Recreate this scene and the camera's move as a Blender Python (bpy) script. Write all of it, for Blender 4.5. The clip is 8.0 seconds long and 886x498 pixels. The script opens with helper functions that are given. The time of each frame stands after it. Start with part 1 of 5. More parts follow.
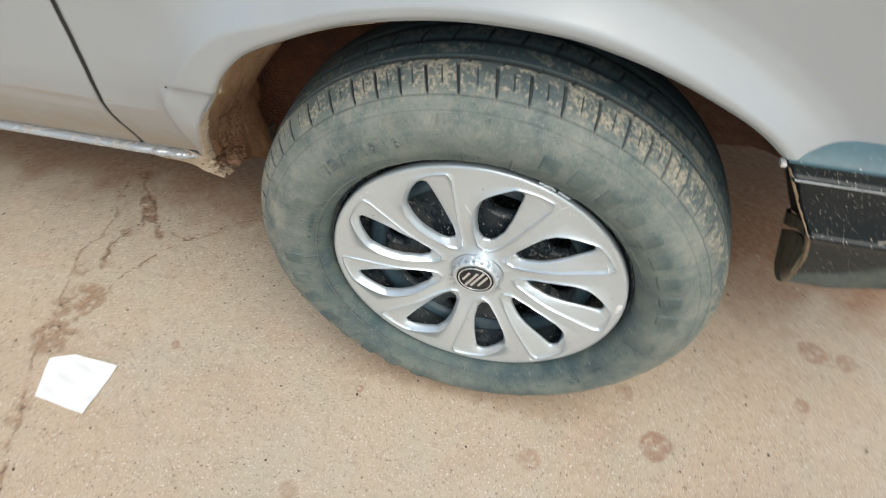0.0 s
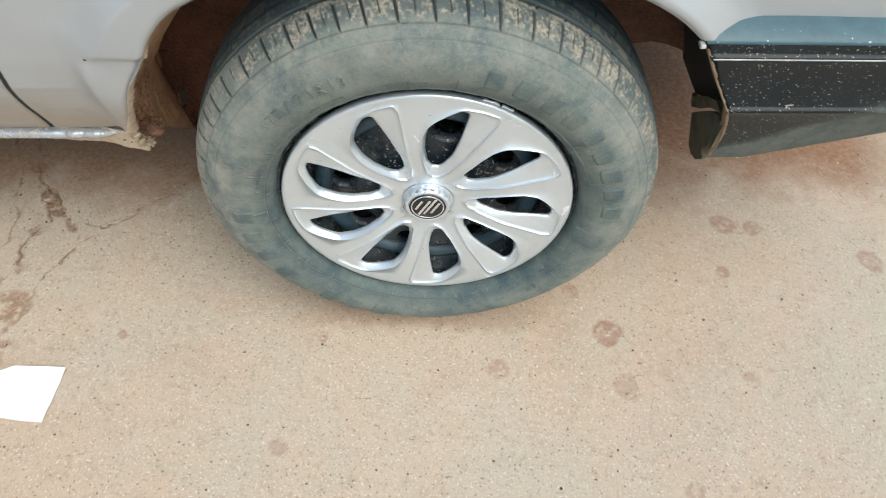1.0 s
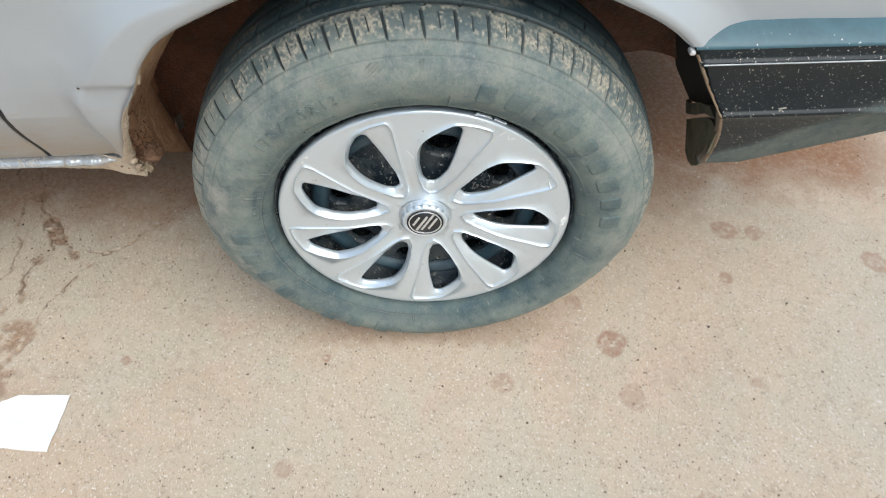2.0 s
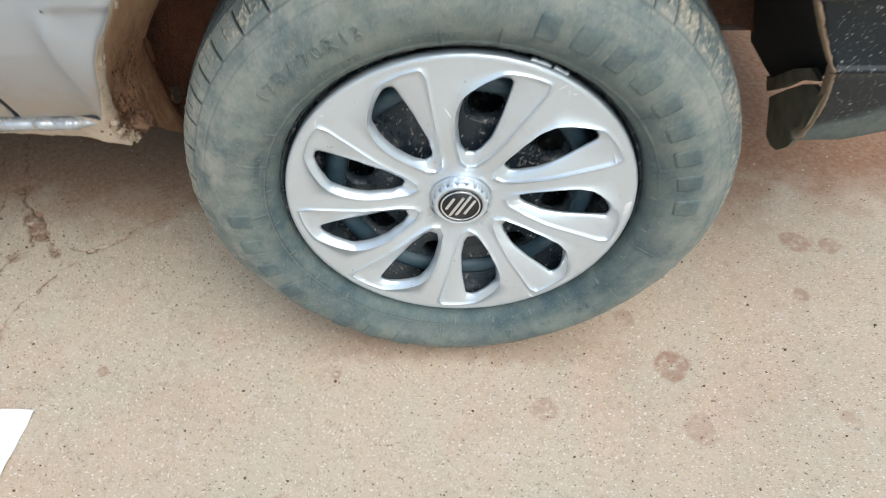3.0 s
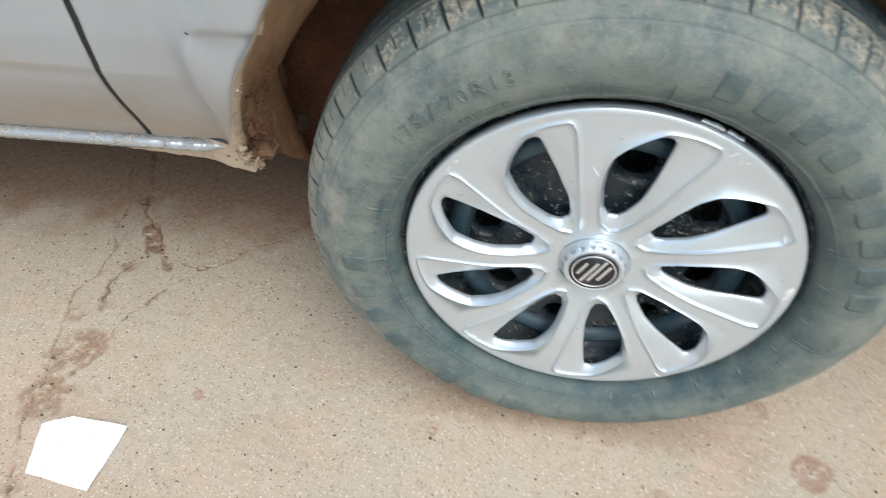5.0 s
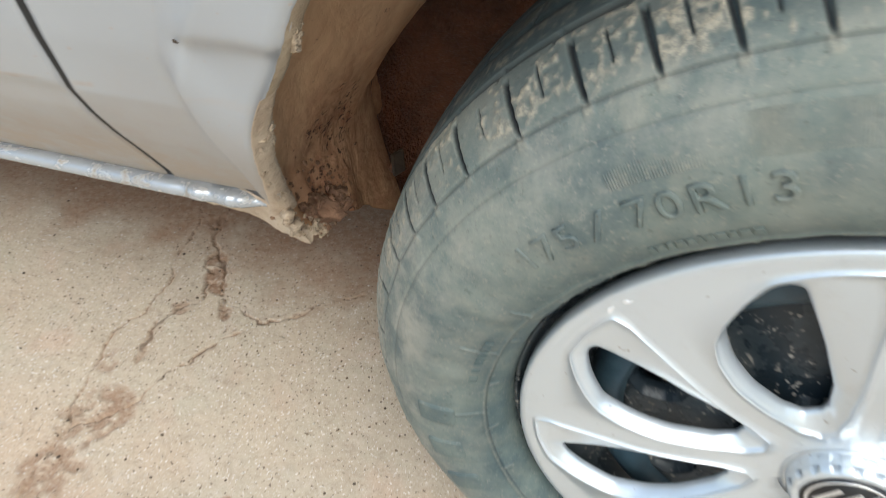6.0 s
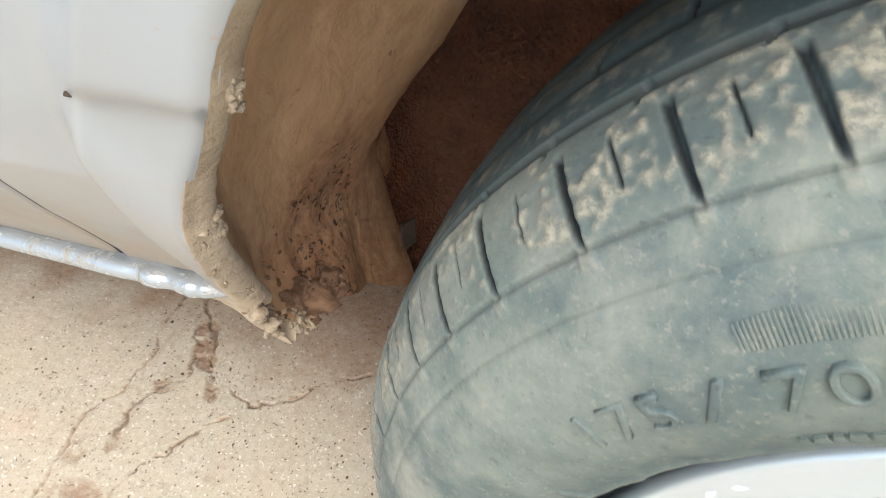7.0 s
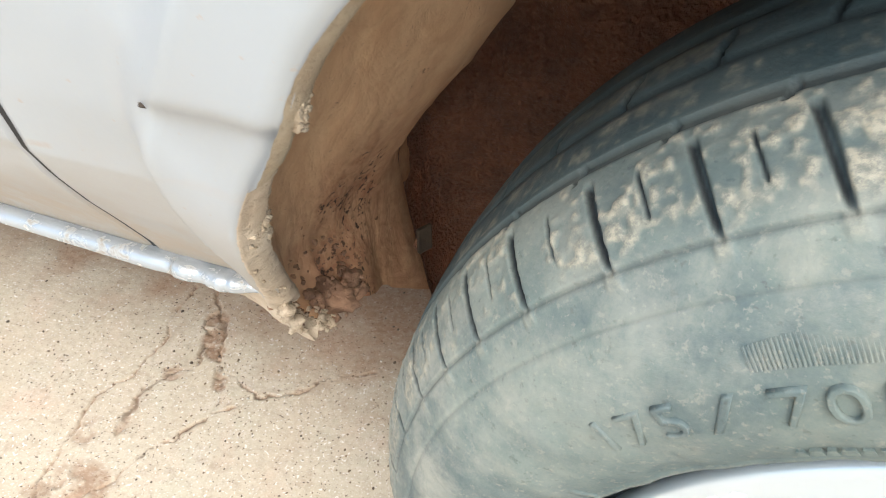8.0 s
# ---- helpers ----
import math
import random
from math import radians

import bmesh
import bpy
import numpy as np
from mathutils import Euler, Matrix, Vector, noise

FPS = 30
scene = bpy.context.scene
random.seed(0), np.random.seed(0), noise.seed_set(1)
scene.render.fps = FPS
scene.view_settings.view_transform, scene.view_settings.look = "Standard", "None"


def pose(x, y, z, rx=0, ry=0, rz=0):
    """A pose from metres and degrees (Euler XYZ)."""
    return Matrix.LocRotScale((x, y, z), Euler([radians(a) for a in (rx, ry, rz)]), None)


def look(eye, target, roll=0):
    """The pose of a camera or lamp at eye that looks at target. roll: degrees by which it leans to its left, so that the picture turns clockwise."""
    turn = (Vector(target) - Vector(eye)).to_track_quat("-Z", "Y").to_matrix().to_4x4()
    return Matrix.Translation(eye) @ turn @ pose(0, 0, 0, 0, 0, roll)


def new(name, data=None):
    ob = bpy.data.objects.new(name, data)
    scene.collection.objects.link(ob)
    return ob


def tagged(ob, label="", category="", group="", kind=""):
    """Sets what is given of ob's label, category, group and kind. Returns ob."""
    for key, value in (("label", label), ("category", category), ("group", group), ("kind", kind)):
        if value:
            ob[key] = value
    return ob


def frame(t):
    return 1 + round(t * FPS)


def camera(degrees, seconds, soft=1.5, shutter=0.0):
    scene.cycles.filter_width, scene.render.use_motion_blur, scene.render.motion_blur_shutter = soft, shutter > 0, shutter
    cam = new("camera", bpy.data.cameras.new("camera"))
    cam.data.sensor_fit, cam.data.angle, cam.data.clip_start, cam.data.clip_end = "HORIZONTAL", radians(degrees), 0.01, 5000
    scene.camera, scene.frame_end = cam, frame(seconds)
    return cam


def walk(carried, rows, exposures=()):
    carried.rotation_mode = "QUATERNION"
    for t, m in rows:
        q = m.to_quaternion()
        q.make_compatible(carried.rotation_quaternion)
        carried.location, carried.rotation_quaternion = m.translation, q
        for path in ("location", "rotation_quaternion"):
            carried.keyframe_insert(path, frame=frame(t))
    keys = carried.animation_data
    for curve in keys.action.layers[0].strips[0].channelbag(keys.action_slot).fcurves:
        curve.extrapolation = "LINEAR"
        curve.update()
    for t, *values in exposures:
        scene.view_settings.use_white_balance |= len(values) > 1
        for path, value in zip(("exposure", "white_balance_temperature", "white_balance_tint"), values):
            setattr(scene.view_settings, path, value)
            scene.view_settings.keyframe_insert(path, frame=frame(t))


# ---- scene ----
# ---------------------------------------------------------------- camera
cam = camera(65.7, 8.0, 0.85, 0.4)
PATH = [
    (0, (0.064, -0.513, 0.926), (-0.2, 0.776, -0.58), 3.3),
    (0.2, (0.006, -0.542, 0.922), (-0.09, 0.772, -0.582), 4.9),
    (0.5, (-0.021, -0.551, 0.93), (-0.038, 0.71, -0.623), 5.3),
    (0.7, (-0.024, -0.556, 0.925), (-0.001, 0.683, -0.645), 5.6),
    (1, (-0.009, -0.555, 0.927), (0.061, 0.658, -0.662), 4.4),
    (1.5, (-0.003, -0.555, 0.932), (0.062, 0.655, -0.66), 2.8),
    (1.7, (0.001, -0.56, 0.933), (0.064, 0.653, -0.655), 2.3),
    (2.8, (-0.014, -0.516, 0.819), (-0.002, 0.841, -0.649), 0.9),
    (3, (-0.022, -0.506, 0.775), (-0.008, 0.839, -0.705), 1.6),
    (3.5, (-0.033, -0.483, 0.741), (-0.033, 0.888, -0.715), 2.5),
    (4, (-0.038, -0.474, 0.745), (-0.049, 0.907, -0.701), 3.1),
    (4.2, (-0.039, -0.481, 0.76), (-0.059, 0.915, -0.672), 2.2),
    (5.3, (-0.085, -0.405, 0.731), (-0.396, 0.972, -0.686), -0.1),
    (5.4, (-0.094, -0.382, 0.707), (-0.412, 0.961, -0.74), -0.2),
    (5.5, (-0.095, -0.35, 0.684), (-0.494, 0.948, -0.784), -2.6),
    (5.8, (-0.111, -0.263, 0.648), (-0.634, 1.06, -0.757), -2.0),
    (6, (-0.124, -0.219, 0.637), (-0.698, 1.075, -0.775), -3.3),
    (6.2, (-0.141, -0.192, 0.617), (-0.67, 1.116, -0.801), -1.6),
    (6.5, (-0.153, -0.162, 0.597), (-0.712, 1.141, -0.814), -2.8),
    (7, (-0.16, -0.131, 0.589), (-0.817, 1.221, -0.729), -3.9),
    (7.5, (-0.165, -0.127, 0.589), (-0.824, 1.224, -0.73), -0.4),
    (8, (-0.166, -0.146, 0.605), (-0.817, 1.209, -0.714), -1.0),
]
walk(cam, [(t, look(eye, target, roll)) for t, eye, target, roll in PATH], [(t, stops, kelvin, 3) for t, stops, kelvin in ((0.0, 0.32, 6420), (0.5, 0.42, 6450), (1.0, 0.46, 6280), (1.5, 0.46, 6100), (4.0, 0.48, 6000), (5.5, 0.46, 6050), (6.5, 0.88, 6250), (7.0, 1.08, 6220), (8.0, 1.28, 6150))])

# ---------------------------------------------------------------- light
world = bpy.data.worlds.new("sky")
scene.world = world
world.use_nodes = True
wn = world.node_tree
wn.nodes.clear()
sky = wn.nodes.new("ShaderNodeTexSky")
sky.sky_type = "NISHITA"
sky.sun_disc = False
sky.sun_elevation = radians(52)
sky.sun_rotation = radians(149)
sky.air_density, sky.dust_density, sky.ozone_density = 1.3, 3.0, 1.0
bg = wn.nodes.new("ShaderNodeBackground")
bg.inputs["Strength"].default_value = 0.15
wout = wn.nodes.new("ShaderNodeOutputWorld")
wn.links.new(sky.outputs[0], bg.inputs["Color"])
wn.links.new(bg.outputs[0], wout.inputs["Surface"])

sun = new("sun", bpy.data.lights.new("sun", "SUN"))
sun.data.energy = 1.5
sun.data.angle = radians(50)
sun.data.color = (1.0, 0.97, 0.93)
sun.matrix_world = look((0.75, -1.45, 2.7), (0, 0, 0))


# ---------------------------------------------------------------- numeric helpers
def smooth(e0, e1, v):
    t = np.clip((v - e0) / (e1 - e0), 0, 1)
    return t * t * (3 - 2 * t)


def vnoise(u, v, seed=0, wrap=0):
    """Smooth value noise of arrays u, v, from about -1 to 1; wrap: period along u, in cells."""
    rng = np.random.RandomState(seed)
    tab = rng.rand(256, 256) * 2 - 1
    iu, iv = np.floor(u).astype(int), np.floor(v).astype(int)
    fu, fv = u - iu, v - iv
    fu, fv = fu * fu * (3 - 2 * fu), fv * fv * (3 - 2 * fv)
    w = wrap if wrap else 256
    a, b = iu % w % 256, (iu + 1) % w % 256
    c, d = iv % 256, (iv + 1) % 256
    return (tab[a, c] * (1 - fu) + tab[b, c] * fu) * (1 - fv) + (tab[a, d] * (1 - fu) + tab[b, d] * fu) * fv


def fbm(u, v, seed=0, octaves=4):
    total, amp = 0, 1.0
    for k in range(octaves):
        total = total + amp * vnoise(u * 2 ** k + 17.3 * k, v * 2 ** k + 5.7 * k, seed + k)
        amp *= 0.5
    return total / 1.6


def grid_faces(nu, nv, close_u=False):
    """Quads of a grid of nu x nv points stored row by row (index = u * nv + v)."""
    iu = np.arange(nu if close_u else nu - 1)
    iv = np.arange(nv - 1)
    a, b = np.meshgrid(iu, iv, indexing="ij")
    a2 = (a + 1) % nu
    return np.stack([a * nv + b, a2 * nv + b, a2 * nv + b + 1, a * nv + b + 1], -1).reshape(-1, 4)


def mesh_of(name, verts, faces, smoothed=True, attrs=None):
    me = bpy.data.meshes.new(name)
    verts = np.asarray(verts, np.float32).reshape(-1, 3)
    if isinstance(faces, np.ndarray):
        n, k = faces.shape
        me.vertices.add(len(verts))
        me.vertices.foreach_set("co", verts.ravel())
        me.loops.add(n * k)
        me.loops.foreach_set("vertex_index", faces.astype(np.int32).ravel())
        me.polygons.add(n)
        me.polygons.foreach_set("loop_start", np.arange(0, n * k, k, dtype=np.int32))
        me.update(calc_edges=True)
    else:
        me.from_pydata(verts.tolist(), [], faces)
    me.validate()
    if smoothed:
        me.polygons.foreach_set("use_smooth", np.ones(len(me.polygons), bool))
    for key, values in (attrs or {}).items():
        at = me.attributes.new(key, "FLOAT", "POINT")
        at.data.foreach_set("value", np.asarray(values, np.float32).ravel())
    me.update()
    return me


def part(name, data, material, parent=None, label="", m=None):
    """Links a mesh or a bmesh as one object under a thing or a part."""
    if isinstance(data, bmesh.types.BMesh):
        me = bpy.data.meshes.new(name)
        data.to_mesh(me)
        data.free()
        data = me
    ob = new(name, data)
    if material:
        data.materials.clear()
        data.materials.append(material)
    if parent:
        ob.parent = parent
    if m is not None:
        ob.matrix_basis = m
    if label:
        tagged(ob, label)
    return ob


def join_meshes(items):
    """Joins (verts, quads) pairs into one pair."""
    vs, fs, n = [], [], 0
    for v, f in items:
        v = np.asarray(v, float).reshape(-1, 3)
        vs.append(v)
        fs.append(np.asarray(f) + n)
        n += len(v)
    return np.concatenate(vs), np.concatenate(fs)


def lathe(profile, steps):
    """Surface of revolution about the y axis from (r, y) rows."""
    p = np.array(profile, float)
    th = np.linspace(0, 2 * math.pi, steps, endpoint=False)
    v = np.stack([np.outer(np.cos(th), p[:, 0]), np.broadcast_to(p[:, 1], (steps, len(p))), np.outer(np.sin(th), p[:, 0])], -1)
    return v.reshape(-1, 3), grid_faces(steps, len(p), True)


def box(bm, x0, x1, y0, y1, z0, z1, bevel=0.0):
    made = bmesh.ops.create_cube(bm, size=1)["verts"]
    for v in made:
        v.co = Vector(((x0 + x1) / 2 + v.co.x * (x1 - x0), (y0 + y1) / 2 + v.co.y * (y1 - y0), (z0 + z1) / 2 + v.co.z * (z1 - z0)))
    if bevel:
        bmesh.ops.bevel(bm, geom=list({e for v in made for e in v.link_edges}), offset=bevel, segments=2, affect="EDGES", profile=0.6)


# ---------------------------------------------------------------- materials
class Mat:
    """A node material with a few short cuts."""

    def __init__(self, name):
        self.m = bpy.data.materials.new(name)
        self.m.use_nodes = True
        self.t = self.m.node_tree
        self.b = self.t.nodes["Principled BSDF"]
        self.co = self.t.nodes.new("ShaderNodeTexCoord").outputs["Object"]

    def link(self, a, b):
        self.t.links.new(a, b)
        return self

    def put(self, **kw):
        for key, value in kw.items():
            sock = self.b.inputs[key.replace("_", " ")]
            if isinstance(value, bpy.types.NodeSocket):
                self.link(value, sock)
            else:
                sock.default_value = (*value, 1) if isinstance(value, tuple) else value
        return self

    def noise(self, scale, detail=5, rough=0.6, distort=0.0, vec=None):
        n = self.t.nodes.new("ShaderNodeTexNoise")
        n.inputs["Scale"].default_value, n.inputs["Detail"].default_value = scale, detail
        n.inputs["Roughness"].default_value, n.inputs["Distortion"].default_value = rough, distort
        self.link(vec or self.co, n.inputs["Vector"])
        return n.outputs["Fac"]

    def stretched(self, sx, sy, sz):
        n = self.t.nodes.new("ShaderNodeMapping")
        n.inputs["Scale"].default_value = (sx, sy, sz)
        self.link(self.co, n.inputs["Vector"])
        return n.outputs["Vector"]

    def cells(self, scale, vec=None, out="Distance"):
        n = self.t.nodes.new("ShaderNodeTexVoronoi")
        n.inputs["Scale"].default_value = scale
        self.link(vec or self.co, n.inputs["Vector"])
        return n.outputs[out]

    def ramp(self, fac, lo, hi, a=0.0, b=1.0):
        n = self.t.nodes.new("ShaderNodeMapRange")
        n.interpolation_type = "SMOOTHSTEP"
        self.link(fac, n.inputs["Value"])
        for key, value in zip(("From Min", "From Max", "To Min", "To Max"), (lo, hi, a, b)):
            n.inputs[key].default_value = value
        return n.outputs["Result"]

    def math(self, op, a, b=0.0):
        n = self.t.nodes.new("ShaderNodeMath")
        n.operation = op
        for sock, value in zip(n.inputs, (a, b)):
            if isinstance(value, bpy.types.NodeSocket):
                self.link(value, sock)
            else:
                sock.default_value = value
        return n.outputs[0]

    def mix(self, fac, a, b):
        n = self.t.nodes.new("ShaderNodeMix")
        n.data_type = "RGBA"
        for sock, value in ((n.inputs[0], fac), (n.inputs[6], a), (n.inputs[7], b)):
            if isinstance(value, bpy.types.NodeSocket):
                self.link(value, sock)
            else:
                sock.default_value = (*value, 1) if isinstance(value, tuple) else value
        return n.outputs[2]

    def attr(self, name):
        n = self.t.nodes.new("ShaderNodeAttribute")
        n.attribute_name = name
        return n.outputs["Fac"]

    def axis(self, k):
        n = self.t.nodes.new("ShaderNodeSeparateXYZ")
        self.link(self.co, n.inputs[0])
        return n.outputs[k]

    def bump(self, height, strength, distance, under=None):
        n = self.t.nodes.new("ShaderNodeBump")
        n.inputs["Strength"].default_value, n.inputs["Distance"].default_value = strength, distance
        self.link(height, n.inputs["Height"])
        if under:
            self.link(under, n.inputs["Normal"])
        self.link(n.outputs[0], self.b.inputs["Normal"])
        return n.outputs[0]



def ground_material():
    k = Mat("dusty_concrete")
    base = k.mix(k.ramp(k.noise(2.2, 5, 0.6, 0.8), 0.35, 0.66), (0.485, 0.368, 0.262), (0.460, 0.388, 0.293))
    base = k.mix(k.ramp(k.noise(7, 7, 0.7, 0.5), 0.48, 0.72, 0, 0.55), base, (0.40, 0.31, 0.225))
    base = k.mix(k.ramp(k.noise(19, 7, 0.7), 0.52, 0.75, 0, 0.5), base, (0.53, 0.455, 0.375))
    base = k.mix(k.ramp(k.noise(11, 4, 0.6, 0.5), 0.5, 0.7, 0, 0.35), base, (0.42, 0.385, 0.29))
    base = k.mix(k.ramp(k.noise(8, 4, 0.6, 0.4), 0.52, 0.72, 0, 0.5), base, (0.51, 0.355, 0.26))
    base = k.mix(k.ramp(k.noise(58, 6, 0.75, 0.4), 0.52, 0.66, 0, 0.5), base, (0.345, 0.265, 0.19))
    base = k.mix(k.ramp(k.noise(44, 6, 0.75, 0.4), 0.55, 0.7, 0, 0.45), base, (0.54, 0.475, 0.40))
    # sandy grain, pale grains and dark grains
    base = k.mix(k.ramp(k.noise(170, 5, 0.75), 0.50, 0.68, 0, 0.45), base, (0.315, 0.24, 0.165))
    base = k.mix(k.ramp(k.noise(520, 3, 0.6), 0.52, 0.66, 0, 0.40), base, (0.60, 0.52, 0.43))
    base = k.mix(k.ramp(k.noise(330, 2, 0.5), 0.63, 0.69, 0, 0.85), base, (0.68, 0.63, 0.56))
    base = k.mix(k.ramp(k.noise(270, 2, 0.5, 0.3), 0.645, 0.70, 0, 0.9), base, (0.13, 0.09, 0.062))
    base = k.mix(k.ramp(k.noise(110, 3, 0.6, 0.8), 0.70, 0.74, 0, 0.8), base, (0.14, 0.095, 0.065))
    # reddish soil under the car, with its shade painted into the colour
    soil_and_shade = k.math("MULTIPLY", k.attr("soil_and_shade"), k.ramp(k.noise(110, 6, 0.75), 0.34, 0.62, 0.7, 1.0))
    base = k.mix(soil_and_shade, base, (0.235, 0.108, 0.050))
    spot = k.math("MULTIPLY", k.attr("spot"), k.ramp(k.noise(120, 5, 0.7), 0.3, 0.6, 0.65, 1.0))
    base = k.mix(spot, base, (0.300, 0.160, 0.105))
    soil = k.math("MULTIPLY", k.attr("soil"), k.ramp(k.noise(150, 5, 0.75), 0.34, 0.58, 0.55, 1.0))
    base = k.mix(soil, base, (0.255, 0.150, 0.090))
    base = k.mix(k.attr("core"), base, (0.060, 0.038, 0.026))
    k.put(Base_Color=base, Roughness=k.ramp(k.noise(30), 0.3, 0.7, 0.82, 0.97))
    h = k.math("ADD", k.noise(45, 8, 0.7), k.math("MULTIPLY", k.noise(380, 4, 0.65), 0.35))
    k.bump(h, 0.28, 0.004)
    return k.m


def paint_material():
    k = Mat("silver_white_paint")
    base = k.mix(k.ramp(k.noise(4, 4), 0.35, 0.7), (0.340, 0.355, 0.372), (0.32, 0.332, 0.345))
    low = k.math("ADD", k.axis(2), k.math("MULTIPLY", k.noise(16, 5, 0.65), -0.10))
    dirt = k.math("MULTIPLY", k.ramp(low, 0.43, 0.285, 0.0, 0.9), k.ramp(k.noise(38, 6, 0.7), 0.2, 0.65, 0.45, 1.0))
    dirt = k.math("MAXIMUM", dirt, k.ramp(k.noise(7, 7, 0.72), 0.55, 0.8, 0.05, 0.4))
    dirt = k.math("MAXIMUM", dirt, k.ramp(k.noise(210, 3, 0.6), 0.66, 0.74, 0.0, 0.5))
    smear = k.math("MULTIPLY", k.ramp(k.noise(13, 7, 0.7, 0.6, k.stretched(0.6, 0.6, 2.2)), 0.52, 0.72, 0.0, 0.65), k.ramp(k.axis(2), 0.52, 0.40))
    dirt = k.math("MAXIMUM", dirt, smear)
    # rubbed brown line along the panels' fold
    line = k.math("ABSOLUTE", k.math("ADD", k.math("ADD", k.axis(2), k.math("MULTIPLY", k.noise(9, 4, 0.6), 0.012)), -0.4545))
    line = k.math("MULTIPLY", k.ramp(line, 0.0030, 0.0006), k.math("MULTIPLY", k.ramp(k.noise(22, 5, 0.7), 0.40, 0.62, 0.0, 0.6), k.ramp(k.axis(0), -0.34, -0.37)))
    dirt = k.math("MAXIMUM", dirt, line)
    base = k.mix(dirt, base, (0.38, 0.30, 0.22))
    k.put(Base_Color=base, Metallic=0.12, Roughness=k.ramp(dirt, 0, 0.8, 0.33, 0.8), Coat_Weight=k.ramp(dirt, 0, 0.6, 0.5, 0.0), Coat_Roughness=0.12)
    k.bump(k.noise(300, 3), 0.06, 0.001)
    return k.m


def bumper_material():
    k = Mat("black_bumper_plastic")
    speck = k.ramp(k.noise(400, 3, 0.55), 0.64, 0.70)
    streak = k.ramp(k.noise(120, 3, 0.6, 0.4, k.stretched(0.7, 1.0, 1.5)), 0.69, 0.73)
    low = k.math("ADD", k.axis(2), k.math("MULTIPLY", k.axis(0), -0.58))
    low = k.math("ADD", low, k.math("MULTIPLY", k.noise(14, 6, 0.65), 0.05))
    dusty = k.ramp(low, 0.200, 0.178, 0.0, 0.8)
    base = k.mix(k.ramp(k.noise(16, 6, 0.7), 0.4, 0.75, 0, 0.3), (0.006, 0.010, 0.013), (0.03, 0.034, 0.034))
    base = k.mix(k.math("MAXIMUM", k.math("MULTIPLY", speck, 0.8), k.math("MULTIPLY", streak, 0.7)), base, (0.52, 0.47, 0.41))
    base = k.mix(dusty, base, k.mix(k.ramp(k.noise(40, 5, 0.7), 0.3, 0.7), (0.085, 0.105, 0.102), (0.15, 0.155, 0.135)))
    k.put(Base_Color=base, Roughness=k.ramp(dusty, 0, 0.7, 0.36, 0.85), Specular_IOR_Level=0.3)
    k.bump(k.noise(260, 3), 0.12, 0.001)
    return k.m


def rubber_material():
    k = Mat("dusty_tyre_rubber")
    patch = k.ramp(k.noise(17, 10, 0.76, 0.1), 0.36, 0.62)
    base = k.mix(patch, (0.048, 0.078, 0.085), (0.137, 0.164, 0.146))
    base = k.mix(k.ramp(k.noise(420, 3, 0.6), 0.57, 0.70, 0, 0.48), base, (0.26, 0.245, 0.2))
    base = k.mix(k.ramp(k.noise(310, 3, 0.6), 0.60, 0.72, 0, 0.5), base, (0.025, 0.032, 0.035))
    base = k.mix(k.ramp(k.noise(46, 6, 0.7), 0.5, 0.8, 0, 0.5), base, (0.235, 0.225, 0.18))
    # dust lies in cloudy films with sharp-edged rubbed places
    film = k.math("MULTIPLY", k.ramp(k.noise(26, 9, 0.72, 0.1), 0.38, 0.64, 0.2, 1.0), k.ramp(k.noise(75, 7, 0.75, 0.4), 0.36, 0.52, 0.55, 1.0))
    base = k.mix(k.math("MULTIPLY", k.attr("dust"), film), base, (0.300, 0.288, 0.242))
    # cleaner rubber, and the arch's shade painted on tread and shoulder
    base = k.mix(k.ramp(k.attr("clean_and_shade"), 0, 1, 0, 0.86), base, (0.024, 0.044, 0.053))
    base = k.mix(k.ramp(k.attr("mud"), 0.05, 1.0, 0.0, 0.85), base, k.mix(k.ramp(k.noise(230, 5, 0.75), 0.38, 0.62), (0.37, 0.325, 0.245), (0.17, 0.165, 0.138)))
    # near-black shade painted into slots, sipes, grooves and ring edges
    base = k.mix(k.attr("slot_shade"), base, (0.010, 0.012, 0.013))
    k.put(Base_Color=base, Roughness=k.ramp(patch, 0, 1, 0.62, 0.9))
    h = k.math("ADD", k.noise(190, 6, 0.7), k.math("MULTIPLY", k.noise(38, 5, 0.65), 0.8))
    k.bump(h, 0.4, 0.0014)
    return k.m


def cover_material():
    k = Mat("silver_hubcap_paint")
    grime = k.ramp(k.noise(26, 7, 0.7, 0.4), 0.52, 0.85, 0.0, 0.45)
    base = k.mix(grime, (0.615, 0.66, 0.70), (0.42, 0.40, 0.38))
    base = k.mix(k.ramp(k.noise(240, 2, 0.5), 0.72, 0.76, 0, 0.6), base, (0.25, 0.22, 0.2))
    k.put(Base_Color=base, Metallic=0.6, Roughness=k.ramp(grime, 0, 0.45, 0.30, 0.5), Coat_Weight=0.25, Coat_Roughness=0.15)
    k.bump(k.noise(420, 2), 0.05, 0.0006)
    return k.m


